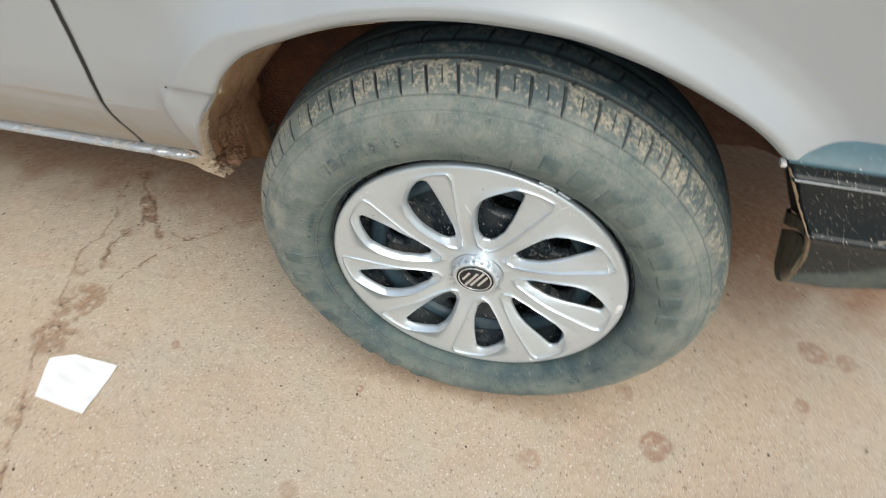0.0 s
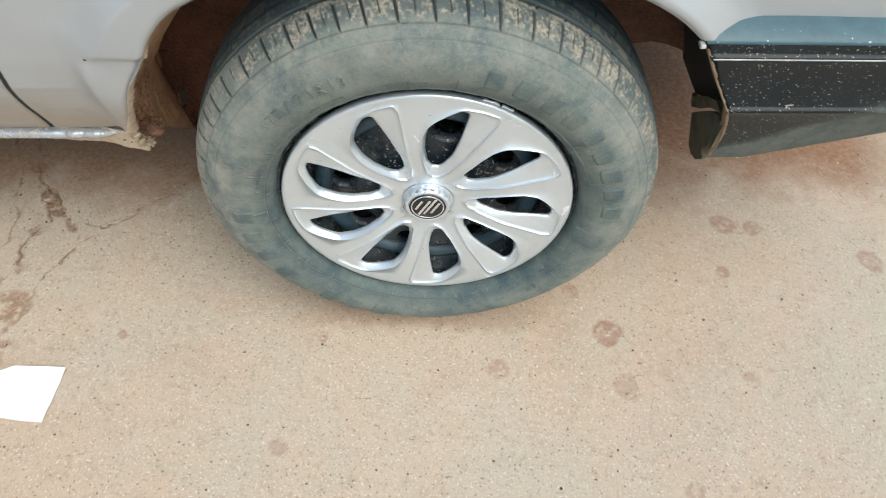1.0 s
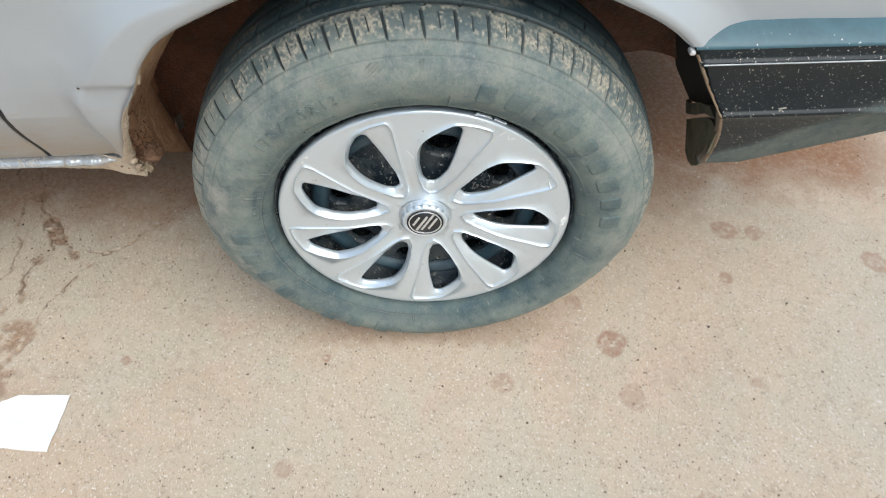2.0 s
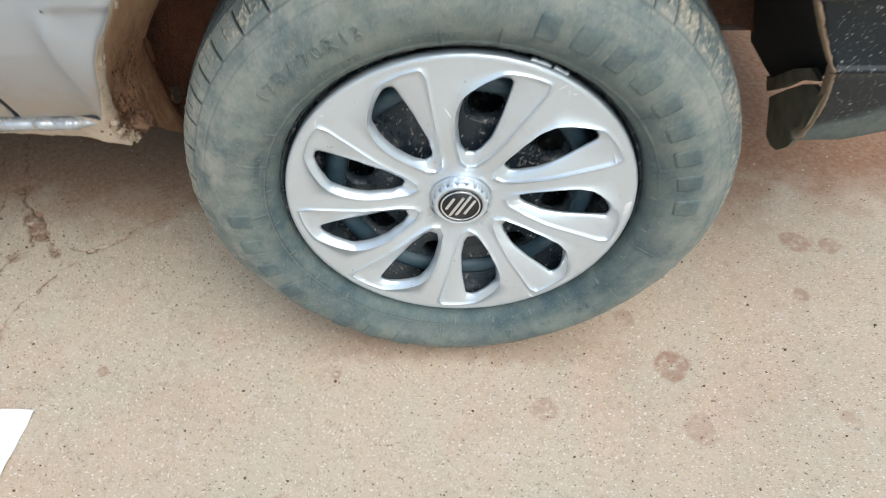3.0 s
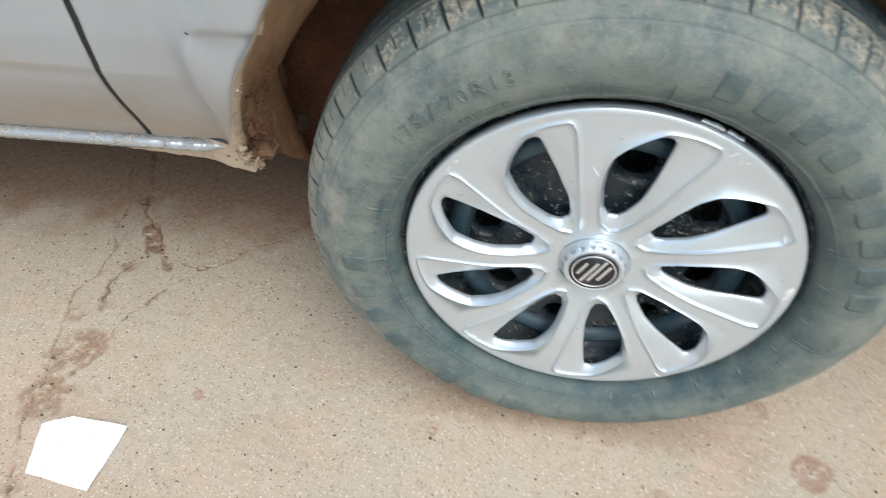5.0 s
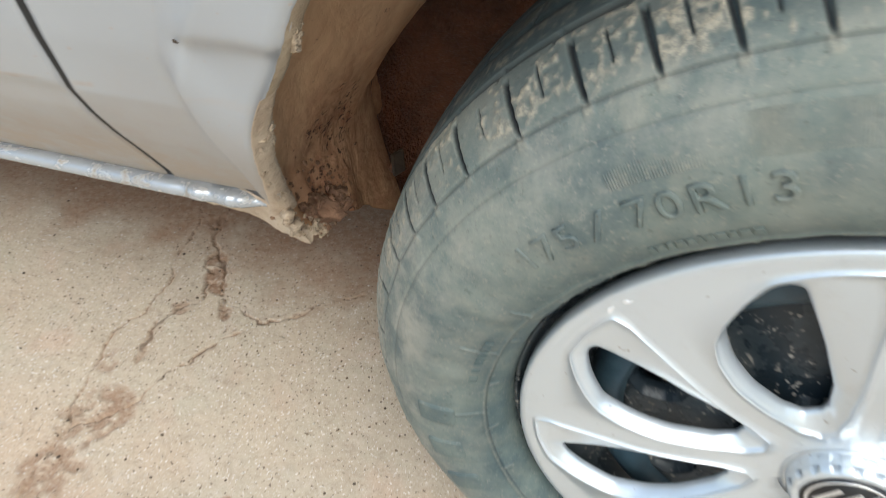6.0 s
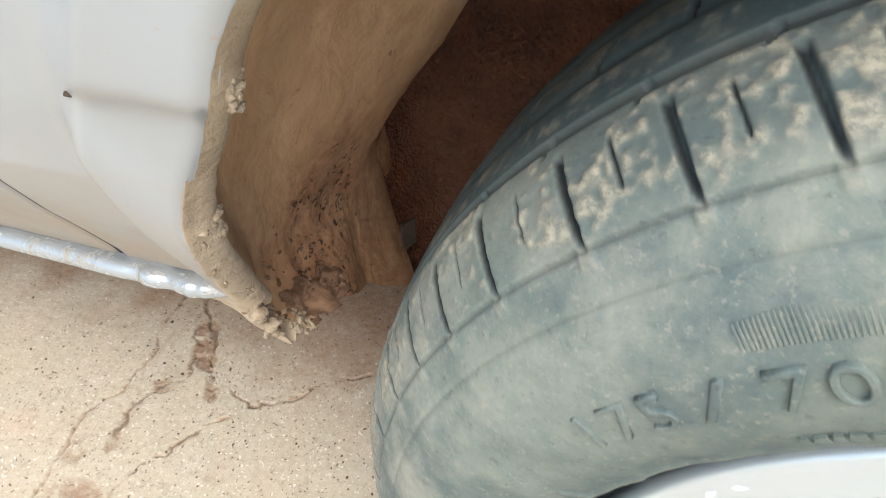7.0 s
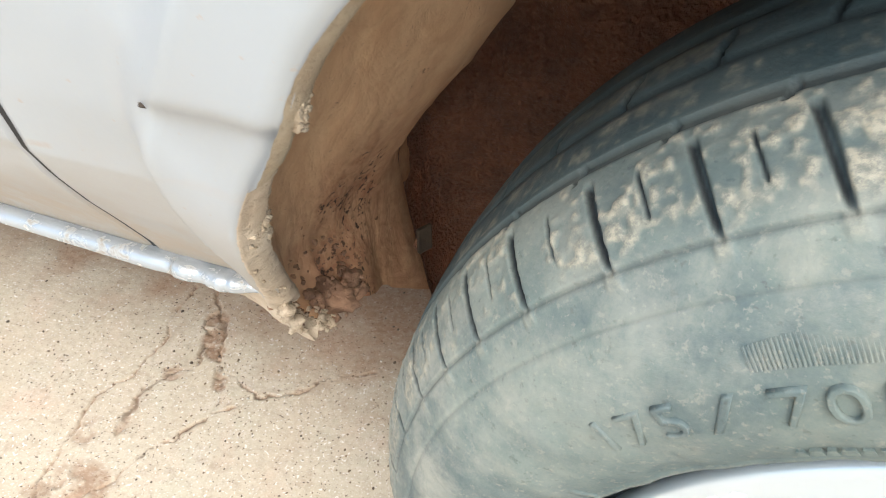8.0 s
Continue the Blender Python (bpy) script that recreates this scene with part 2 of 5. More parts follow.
def steel_material():
    k = Mat("muddy_black_steel")
    film = k.ramp(k.noise(22, 6, 0.7), 0.38, 0.72)
    specks = k.math("MAXIMUM", k.ramp(k.noise(210, 3, 0.6), 0.63, 0.69), k.math("MULTIPLY", k.ramp(k.noise(85, 6, 0.75, 0.7), 0.60, 0.66), 0.7))
    base = k.mix(film, (0.014, 0.021, 0.027), (0.050, 0.060, 0.066))
    base = k.mix(k.math("MULTIPLY", specks, 0.9), base, (0.40, 0.36, 0.31))
    k.put(Base_Color=base, Roughness=k.ramp(k.math("MAXIMUM", specks, k.math("MULTIPLY", film, 0.4)), 0, 1, 0.26, 0.9), Specular_IOR_Level=0.4)
    k.bump(k.noise(150, 6, 0.7), 0.35, 0.002)
    return k.m


def mud_material(name="dried_mud", a=(0.44, 0.35, 0.245), b=(0.33, 0.245, 0.165)):
    k = Mat(name)
    base = k.mix(k.ramp(k.noise(42, 6, 0.7), 0.35, 0.7), a, b)
    base = k.mix(k.ramp(k.noise(230, 4, 0.7), 0.56, 0.7, 0, 0.6), base, tuple(0.55 * c for c in b))
    k.put(Base_Color=base, Roughness=0.95)
    k.bump(k.noise(160, 8, 0.75), 0.7, 0.003)
    return k.m


def arch_material():
    k = Mat("mud_coated_inner_fender")
    run = k.noise(30, 7, 0.65, 0.6, k.stretched(1.5, 1.5, 0.7))
    base = k.mix(k.ramp(run, 0.35, 0.7), (0.58, 0.368, 0.213), (0.475, 0.282, 0.155))
    base = k.mix(k.ramp(k.noise(9, 5, 0.6), 0.45, 0.7, 0, 0.5), base, (0.43, 0.258, 0.143))
    # red soil, with shade painted in towards the wall's inner edge
    red = k.math("MULTIPLY", k.attr("soil_and_shade"), k.ramp(k.noise(55, 6, 0.7, 0.4), 0.35, 0.62, 0.3, 1.0))
    base = k.mix(red, base, (0.30, 0.130, 0.068))
    base = k.mix(k.math("MULTIPLY", k.ramp(k.attr("soil_and_shade"), 0.60, 0.85), k.ramp(k.noise(250, 3, 0.6), 0.55, 0.60)), base, (0.050, 0.027, 0.018))
    base = k.mix(k.ramp(k.noise(190, 4, 0.7, 0.5), 0.64, 0.70, 0, 0.75), base, (0.20, 0.125, 0.075))
    k.put(Base_Color=base, Roughness=0.92)
    k.bump(k.math("ADD", run, k.math("MULTIPLY", k.noise(190, 6, 0.7), 0.4)), 0.45, 0.004)
    return k.m


def housing_material():
    k = Mat("red_brown_wheel_housing")
    base = k.mix(k.ramp(k.noise(30, 6, 0.7), 0.35, 0.7), (0.145, 0.052, 0.023), (0.080, 0.030, 0.015))
    k.put(Base_Color=base, Roughness=k.ramp(k.noise(150, 3), 0.4, 0.6, 0.38, 0.65))
    k.bump(k.noise(330, 2, 0.5), 0.9, 0.0045)
    return k.m


def plain(name, colour, rough=0.6, metal=0.0, bump=0.15, vary=0.2):
    k = Mat(name)
    base = k.mix(k.ramp(k.noise(35, 6, 0.7), 0.35, 0.7), colour, tuple(c * (1 - vary) for c in colour))
    k.put(Base_Color=base, Roughness=rough, Metallic=metal)
    if bump:
        k.bump(k.noise(220, 4), bump, 0.001)
    return k.m


def sky_sheen_material():
    k = Mat("bumper_sky_sheen")
    # blue-grey paints the sky's reflection on the bumper's top face
    base = k.mix(k.ramp(k.noise(28, 6, 0.7), 0.35, 0.7), (0.042, 0.100, 0.124), (0.030, 0.072, 0.092))
    base = k.mix(k.ramp(k.noise(190, 2, 0.5), 0.70, 0.74, 0, 0.8), base, (0.5, 0.5, 0.46))
    k.put(Base_Color=base, Roughness=0.42)
    k.bump(k.noise(240, 4), 0.15, 0.001)
    return k.m


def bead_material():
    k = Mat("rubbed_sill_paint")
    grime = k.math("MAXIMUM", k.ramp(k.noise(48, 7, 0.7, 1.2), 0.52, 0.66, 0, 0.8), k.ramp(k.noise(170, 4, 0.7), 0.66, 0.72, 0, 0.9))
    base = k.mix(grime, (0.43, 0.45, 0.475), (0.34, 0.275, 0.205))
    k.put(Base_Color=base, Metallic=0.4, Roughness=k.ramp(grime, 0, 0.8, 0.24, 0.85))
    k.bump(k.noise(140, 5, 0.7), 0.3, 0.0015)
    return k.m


GROUND = ground_material()
PAINT = paint_material()
BUMPER = bumper_material()
RUBBER = rubber_material()
COVER = cover_material()
STEEL = steel_material()
MUD = mud_material()
REDMUD = mud_material("reddish_mud", (0.27, 0.155, 0.095), (0.15, 0.080, 0.050))
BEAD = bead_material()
LUMP = mud_material("tan_mud_lumps", (0.46, 0.36, 0.26), (0.36, 0.27, 0.185))
FILM = mud_material("pinkish_mud_film", (0.54, 0.435, 0.325), (0.44, 0.335, 0.24))
EDGEMUD = mud_material("brown_edge_mud", (0.35, 0.255, 0.17), (0.22, 0.145, 0.088))
ARCH = arch_material()
HOUSING = housing_material()
BLACK = plain("black_gloss_lacquer", (0.012, 0.012, 0.014), 0.35, 0, 0.0)
BLUESTEEL = plain("blue_grey_steel", (0.038, 0.068, 0.088), 0.40, 0, 0.25, 0.45)
DARKARCH = plain("dark_brown_liner", (0.052, 0.035, 0.023), 0.9, 0, 0.5, 0.5)
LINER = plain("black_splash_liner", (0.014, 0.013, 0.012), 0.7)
OLIVE = plain("dusty_olive_plastic", (0.185, 0.160, 0.100), 0.9, 0, 0.3, 0.45)
PALE = plain("worn_pale_trim", (0.40, 0.41, 0.41), 0.45, 0, 0.1, 0.35)
TOPSHEEN = sky_sheen_material()
SCUFF = plain("scuffed_white_edge", (0.72, 0.71, 0.70), 0.6, 0, 0.4, 0.1)
SILVER = plain("bright_silver", (0.66, 0.65, 0.64), 0.28, 0.6, 0.0, 0.06)
UNDER = plain("dirty_underbody", (0.06, 0.045, 0.035), 0.9)
PAPER = plain("white_paper", (0.84, 0.83, 0.81), 0.8, 0, 0.05, 0.03)
STONE = plain("pale_grit", (0.60, 0.54, 0.45), 0.9, 0, 0.3, 0.5)
CRUMB = plain("brown_soil_crumb", (0.20, 0.135, 0.085), 0.95, 0, 0.3, 0.6)
DARKSTONE = plain("dark_crumb", (0.115, 0.08, 0.056), 0.9, 0, 0.3, 0.4)


# ---------------------------------------------------------------- ground
GROUND_Z = 0.007
# lines along which the concrete has broken: width and course
CRACK_MAIN = (0.0042, [(-0.735, 0.42), (-0.70, 0.34), (-0.682, 0.282), (-0.661, 0.255), (-0.666, 0.238), (-0.644, 0.217), (-0.63, 0.19), (-0.631, 0.174), (-0.651, 0.151), (-0.659, 0.114), (-0.642, 0.071)])
CRACK_SIDE = (0.0030, [(-0.661, 0.255), (-0.644, 0.246), (-0.625, 0.219), (-0.603, 0.184), (-0.589, 0.172), (-0.585, 0.161), (-0.568, 0.150)])
CRACK_LEFT = (0.0019, [(-0.755, 0.374), (-0.711, 0.28), (-0.709, 0.239), (-0.702, 0.212), (-0.684, 0.185), (-0.69, 0.159), (-0.682, 0.139), (-0.702, 0.102), (-0.686, 0.053), (-0.676, 0.008), (-0.656, -0.02)])
CRACK_RIGHT = (0.0017, [(-0.597, 0.182), (-0.573, 0.181), (-0.542, 0.171), (-0.524, 0.183), (-0.502, 0.196), (-0.491, 0.215), (-0.471, 0.233), (-0.44, 0.255)])
CRACK_LOW = (0.0021, [(-0.553, 0.155), (-0.574, 0.128), (-0.586, 0.095), (-0.604, 0.065), (-0.607, 0.034), (-0.63, 0.003), (-0.656, -0.02)])
CRACK_FRONT = (0.0034, [(-0.656, -0.02), (-0.656, -0.063), (-0.646, -0.113), (-0.617, -0.168), (-0.59, -0.24), (-0.565, -0.30), (-0.545, -0.38)])
CRACKS = [CRACK_MAIN, CRACK_SIDE, CRACK_LEFT, CRACK_RIGHT, CRACK_LOW, CRACK_FRONT]
# patches of broken surface: x, y, radius, strength
BROKEN = [(-0.637, 0.219, 0.017, 1.0), (-0.624, 0.203, 0.014, 1.0), (-0.655, 0.243, 0.014, 0.9), (-0.690, 0.305, 0.018, 0.8), (-0.588, 0.170, 0.010, 0.9), (-0.645, 0.157, 0.010, 0.7),
          (-0.628, 0.016, 0.030, 0.85), (-0.676, 0.062, 0.017, 0.6), (-0.657, -0.012, 0.022, 0.7), (-0.641, -0.072, 0.034, 0.8), (-0.61, -0.20, 0.016, 0.5), (-0.504, 0.195, 0.006, 0.6)]
# dried reddish splashes, and soil with painted shade under the car: x, y, radius, strength
SPLASHES = [(0.289, -0.008, 0.0235, 0.70), (0.115, -0.074, 0.0165, 0.42), (0.305, -0.101, 0.022, 0.36), (-0.451, -0.033, 0.008, 0.7), (-0.149, -0.031, 0.006, 0.8), (0.528, 0.223, 0.020, 0.6),
            (0.580, 0.216, 0.016, 0.55), (0.503, 0.117, 0.010, 0.6), (0.238, 0.070, 0.014, 0.4), (0.376, -0.253, 0.013, 0.45), (-0.193, -0.203, 0.012, 0.4), (0.770, 0.150, 0.022, 0.5), (0.495, -0.08, 0.010, 0.3)]
SHADED_SOIL = [(0.52, 0.60, 0.30, 0.95), (0.44, 0.36, 0.13, 0.6), (0.62, 0.42, 0.16, 0.6), (-0.46, 0.38, 0.20, 0.6), (-0.66, 0.40, 0.18, 0.6)]


def span(lo, hi, step, far, growth=1.35):
    """Coordinates: even steps between lo and hi, growing ones out to +-far."""
    inner = np.arange(lo, hi + step / 2, step)
    out, d, p = [], step, 0.0
    while p < far:
        d *= growth
        p += d
        out.append(p)
    out = np.array(out)
    return np.concatenate([lo - out[::-1], inner, hi + out])


def build_ground():
    xs, ys = span(-1.05, 0.95, 0.0036, 2500), span(-0.72, 0.92, 0.0036, 2500)
    # finer where the cracks run
    xs = np.unique(np.round(np.concatenate([xs[(xs < -0.76) | (xs > -0.43)], np.arange(-0.76, -0.43, 0.0014)]), 5))
    ys = np.unique(np.round(np.concatenate([ys[(ys < -0.12) | (ys > 0.33)], np.arange(-0.12, 0.33, 0.0014)]), 5))
    X, Y = np.meshgrid(xs, ys, indexing="ij")
    near = smooth(1.7, 1.2, np.hypot(X, Y))
    Z = 0.0010 * fbm(X * 9, Y * 9, 3, 4) + 0.00025 * vnoise(X * 110, Y * 110, 9) + 0.0002 * vnoise(X * 220, Y * 220, 12)
    soil, core = np.zeros_like(X), np.zeros_like(X)
    wx = X + 0.0035 * vnoise(X * 60, Y * 55, 31) + 0.0028 * vnoise(X * 140, Y * 140, 33) + 0.0016 * vnoise(X * 330, Y * 330, 35)
    wy = Y + 0.0035 * vnoise(X * 60, Y * 55, 32) + 0.0028 * vnoise(X * 140, Y * 140, 34) + 0.0016 * vnoise(X * 330, Y * 330, 36)
    for width, line in CRACKS:
        d = np.full_like(X, 9.0)
        for (ax, ay), (bx, by) in zip(line, line[1:]):
            t = np.clip(((wx - ax) * (bx - ax) + (wy - ay) * (by - ay)) / ((bx - ax) ** 2 + (by - ay) ** 2), 0, 1)
            d = np.minimum(d, np.hypot(wx - ax - t * (bx - ax), wy - ay - t * (by - ay)))
        w = 0.8 * width * np.clip(1 + 1.1 * vnoise(X * 45, Y * 45, 41), 0.25, 2.4)
        broken = 0.15 + 0.85 * smooth(-0.45, 0.15, vnoise(X * 70, Y * 70, 43))
        cut = smooth(w * 1.25, w * 0.4, d) * broken
        Z -= 0.0026 * cut
        # a raised, crumbled edge beside the gap
        Z += 0.0007 * smooth(w * 3.2, w * 1.6, d) * smooth(w * 0.9, w * 1.5, d) * np.clip(vnoise(X * 130, Y * 130, 45) + 0.3, 0, 1)
        core = np.maximum(core, 0.55 * smooth(np.maximum(w * 0.75, 0.0014), w * 0.2, d) * smooth(-0.05, 0.45, vnoise(X * 95, Y * 95, 44)))
        soil = np.maximum(soil, np.maximum(0.75 * cut, 0.30 * smooth(w * 4, w, d) * (0.5 + 0.5 * vnoise(X * 90, Y * 90, 42)) * broken))
    soil_and_shade, spot = np.zeros_like(X), np.zeros_like(X)
    rough = fbm(X * 45, Y * 45, 51, 3)
    crumbly = smooth(-0.6, 0.1, fbm(X * 110, Y * 110, 55, 3))
    patchy = smooth(-0.75, 0.1, fbm(X * 160, Y * 160, 56, 3))
    for x, y, r, strength in BROKEN:
        m = strength * smooth(r * 1.15, r * 0.7, np.hypot(X - x, Y - y) * (1 + 0.55 * rough)) * crumbly
        Z -= 0.0018 * m
        np.maximum(soil, 0.95 * m, out=soil)
    for x, y, r, strength in SPLASHES:
        d = np.hypot(X - x, Y - y) * (1 + 0.30 * rough)
        np.maximum(spot, 1.2 * strength * smooth(r * 1.12, r * 0.86, d) * (0.85 + 0.15 * smooth(r * 0.5, r * 0.9, d)) * patchy, out=spot)
    for x, y, r, strength in SHADED_SOIL:
        np.maximum(soil_and_shade, strength * smooth(r * 1.15, r * 0.1, np.hypot(X - x, Y - y) * (1 + 0.35 * rough)), out=soil_and_shade)
    # reddish soil with painted shade under the car; contact shade along the tyre's foot
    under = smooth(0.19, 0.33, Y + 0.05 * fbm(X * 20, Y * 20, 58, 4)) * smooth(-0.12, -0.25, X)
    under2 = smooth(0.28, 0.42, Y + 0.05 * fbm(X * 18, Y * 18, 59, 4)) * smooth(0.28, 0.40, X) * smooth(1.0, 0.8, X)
    soil_and_shade = np.maximum(soil_and_shade, np.maximum(0.8 * under * smooth(-2.6, -2.2, X), 0.95 * under2) * smooth(1.5, 1.2, Y))
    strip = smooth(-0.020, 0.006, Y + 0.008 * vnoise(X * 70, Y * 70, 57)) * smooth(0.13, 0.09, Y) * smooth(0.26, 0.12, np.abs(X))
    soil_and_shade = np.maximum(soil_and_shade, 0.34 * strip)
    Z = Z * near + GROUND_Z
    v = np.stack([X, Y, Z], -1)
    me = mesh_of("ground", v, grid_faces(len(xs), len(ys)), True, {"soil": soil, "soil_and_shade": soil_and_shade, "spot": spot, "core": core})
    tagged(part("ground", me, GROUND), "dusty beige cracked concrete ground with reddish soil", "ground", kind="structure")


build_ground()


# ---------------------------------------------------------------- paper
def build_paper():
    bm = bmesh.new()
    n = 18
    # a patch with one clipped corner, gently curled
    A, B, C, D = Vector((-0.622, -0.090)), Vector((-0.513, -0.092)), Vector((-0.518, -0.176)), Vector((-0.601, -0.168))
    edge, way = Vector((-0.615, -0.106)), Vector((-0.016, 0.031)).normalized()
    rows = []
    for i in range(n + 1):
        row = []
        for j in range(n + 1):
            u, w = i / n, j / n
            q = (A * (1 - u) + B * u) * (1 - w) + (D * (1 - u) + C * u) * w
            q = q - way * max(0.0, (q - edge).dot(way))
            lift = GROUND_Z + 0.0025 + 0.0022 * math.sin(u * 3.1) * (1 - w) + 0.004 * (u - 0.5) ** 2 + 0.0010 * math.sin(9 * u + 5 * w) + 0.0006 * math.sin(17 * w - 6 * u)
            row.append(bm.verts.new((q.x, q.y, lift)))
        rows.append(row)
    for i in range(n):
        for j in range(n):
            bm.faces.new((rows[i][j], rows[i + 1][j], rows[i + 1][j + 1], rows[i][j + 1]))
    bmesh.ops.remove_doubles(bm, verts=bm.verts, dist=0.00005)
    bmesh.ops.dissolve_degenerate(bm, edges=bm.edges, dist=0.00002)
    bmesh.ops.recalc_face_normals(bm, faces=bm.faces)
    bmesh.ops.solidify(bm, geom=bm.faces[:], thickness=0.0004)
    tagged(part("paper_scrap", bm, PAPER), "torn white scrap of paper lying on the ground", "paper")


build_paper()


# ---------------------------------------------------------------- car
CAR = tagged(new("car"), "silver-white car with dusty lower panels and muddy wheel arch", "car")
CAR.empty_display_size = 0.1
CAR.matrix_basis = pose(0, 0, 0, 0, 0, 3.0)

# lip of the wheel arch in the car's own x, y, z, from the rear foot over the top to the bumper
LIP = [(-0.346, 0.060, 0.346), (-0.339, 0.048, 0.368), (-0.328, 0.030, 0.400), (-0.317, 0.014, 0.430), (-0.308, 0.005, 0.454),
       (-0.299, 0.001, 0.472), (-0.287, -0.003, 0.490), (-0.277, -0.005, 0.507), (-0.264, -0.006, 0.530), (-0.239, -0.006, 0.556),
       (-0.200, -0.006, 0.577), (-0.146, -0.006, 0.600), (-0.085, -0.006, 0.615), (-0.023, -0.006, 0.622), (0.048, -0.006, 0.620),
       (0.096, -0.006, 0.611), (0.147, -0.006, 0.595), (0.202, -0.006, 0.571), (0.235, -0.005, 0.552), (0.262, -0.003, 0.530)]


def resample(points, n):
    """n points evenly along a smooth curve through the given ones."""
    p = np.array(points, float)
    dense = []
    q = np.concatenate([[2 * p[0] - p[1]], p, [2 * p[-1] - p[-2]]])
    for i in range(1, len(q) - 2):
        for t in np.linspace(0, 1, 24, endpoint=False):
            a, b, c, d = q[i - 1], q[i], q[i + 1], q[i + 2]
            dense.append(0.5 * (2 * b + (c - a) * t + (2 * a - 5 * b + 4 * c - d) * t ** 2 + (3 * b - a - 3 * c + d) * t ** 3))
    dense.append(p[-1])
    dense = np.array(dense)
    s = np.concatenate([[0], np.cumsum(np.linalg.norm(np.diff(dense, axis=0), axis=1))])
    at = np.linspace(0, s[-1], n)
    return np.stack([np.interp(at, s, dense[:, k]) for k in range(p.shape[1])], -1)


SIDE_Z = [0.30, 0.335, 0.35, 0.375, 0.40, 0.425, 0.445, 0.48, 0.52, 0.60, 0.70, 0.80, 0.90, 0.96]
SIDE_Y = [0.088, 0.083, 0.0765, 0.0625, 0.048, 0.0355, 0.027, 0.0215, 0.0190, 0.0170, 0.0165, 0.022, 0.04, 0.06]


def side_y(z):
    """The body side's y at height z."""
    return np.interp(z, SIDE_Z, SIDE_Y)


def seam_x(z):
    """The fender's edge along the door gap at height z."""
    return 0.0028 + np.interp(z, [0.335, 0.36, 0.39, 0.418, 0.45, 0.49, 0.53, 0.56, 0.96], [-0.448, -0.4455, -0.4425, -0.440, -0.4358, -0.4340, -0.4348, -0.437, -0.455])


def build_chip(x, y, z):
    v, f = lathe([(0.0, -0.0004), (0.0006, -0.0003), (0.0009, 0.0020)], 10)
    v[:, 0] *= 2.4
    v[:, 2] *= 0.5
    part("paint_chip", mesh_of("paint_chip", v, f), DARKARCH, CAR, "small dark chip in the paint", pose(x, y, z, 0, 12, 20))


def build_fender():
    n = 420
    lip = resample(LIP, n)
    # outer border: up the door seam, along the top, down the front
    zs = np.linspace(0.340, 0.95, 60)
    left = np.stack([seam_x(zs), zs], -1)
    top = np.stack([np.linspace(-0.452, 0.80, 70), np.full(70, 0.95)], -1)
    right = np.stack([np.full(40, 0.80), np.linspace(0.95, 0.549, 40)], -1)
    path = np.concatenate([left, top[1:], right[1:]])
    # match border points to the lip by direction from the wheel's middle
    mid = np.array([0.0, 0.33])
    ang = lambda q: np.arctan2(q[:, 1] - mid[1], q[:, 0] - mid[0])
    pa = np.unwrap(ang(path))
    la = np.unwrap(ang(lip[:, [0, 2]]))
    la = np.interp(la, [la[-1], la[0]], [pa[-1], pa[0]])
    out = np.stack([np.interp(-la, -pa, path[:, k]) for k in range(2)], -1)
    length = np.linalg.norm(out - lip[:, [0, 2]], axis=1)
    steps = np.concatenate([[0, 0.002, 0.005], np.arange(0.008, 0.076, 0.003)])
    rows = []
    # folded lip seen from inside the arch
    rows.append(np.stack([lip[:, 0], lip[:, 1] + 0.013, lip[:, 2] + 0.001], -1))
    rows.append(np.stack([lip[:, 0], lip[:, 1] + 0.009, lip[:, 2] + 0.0], -1))
    rows.append(np.stack([lip[:, 0], lip[:, 1] + 0.004, lip[:, 2] - 0.001], -1))
    frac = [np.minimum(s, 0.9 * length) / length for s in steps]
    tail = np.linspace(0, 1, 22)[1:]
    frac += [frac[len(steps) - 1] + (1 - frac[len(steps) - 1]) * t for t in tail]
    wide = np.interp(np.linspace(0, 1, n), [0, 0.1, 0.2, 0.35, 0.8, 0.93, 1], [0.022, 0.046, 0.072, 0.066, 0.058, 0.058, 0.060])
    flat = np.interp(np.linspace(0, 1, n), [0, 0.08, 0.16, 0.24, 0.40, 1], [0.006, 0.014, 0.040, 0.038, 0.014, 0.012])
    for f in frac:
        x = lip[:, 0] + (out[:, 0] - lip[:, 0]) * f
        z = lip[:, 2] + (out[:, 1] - lip[:, 2]) * f
        d = f * length
        base = side_y(z)
        t = np.clip((d - flat) / (wide - flat), 0, 2)
        k = np.where(t < 0.66, 1 - t, np.where(t < 1.34, (1.34 - t) ** 2 / 1.36, 0.0)) - 0.06 * np.sin(np.clip(t, 0, 1) * math.pi)
        y = base + (lip[:, 1] - base) * k
        # rolled edge
        y = y + 0.004 * np.clip(1 - d / 0.006, 0, 1) ** 2
        # dented fold beside the arch
        ridge = 0.5025 - 0.0040 * np.clip((-0.300 - x) / 0.036, 0, 1.3)
        fold = smooth(0.005, -0.006, z - ridge) * smooth(-0.06, -0.004, z - ridge) * smooth(-0.262, -0.280, x) * smooth(-0.348, -0.320, x)
        y = y + 0.0055 * fold
        y = y + 0.0012 * vnoise(x * 16, z * 16, 71) * smooth(0.0, 0.05, d)
        rows.append(np.stack([x, y, z], -1))
    # edge folded in along the border
    last = rows[-1]
    rows.append(last + np.array([0.0, 0.004, 0]))
    rows.append(last + np.array([0.0, 0.018, 0]))
    v = np.stack(rows, 1)
    me = mesh_of("front_fender", v, grid_faces(n, v.shape[1]))
    flat_v = v.reshape(-1, 3)
    near = flat_v[np.argmin(np.hypot(flat_v[:, 0] + 0.3360, flat_v[:, 2] - 0.4975))]
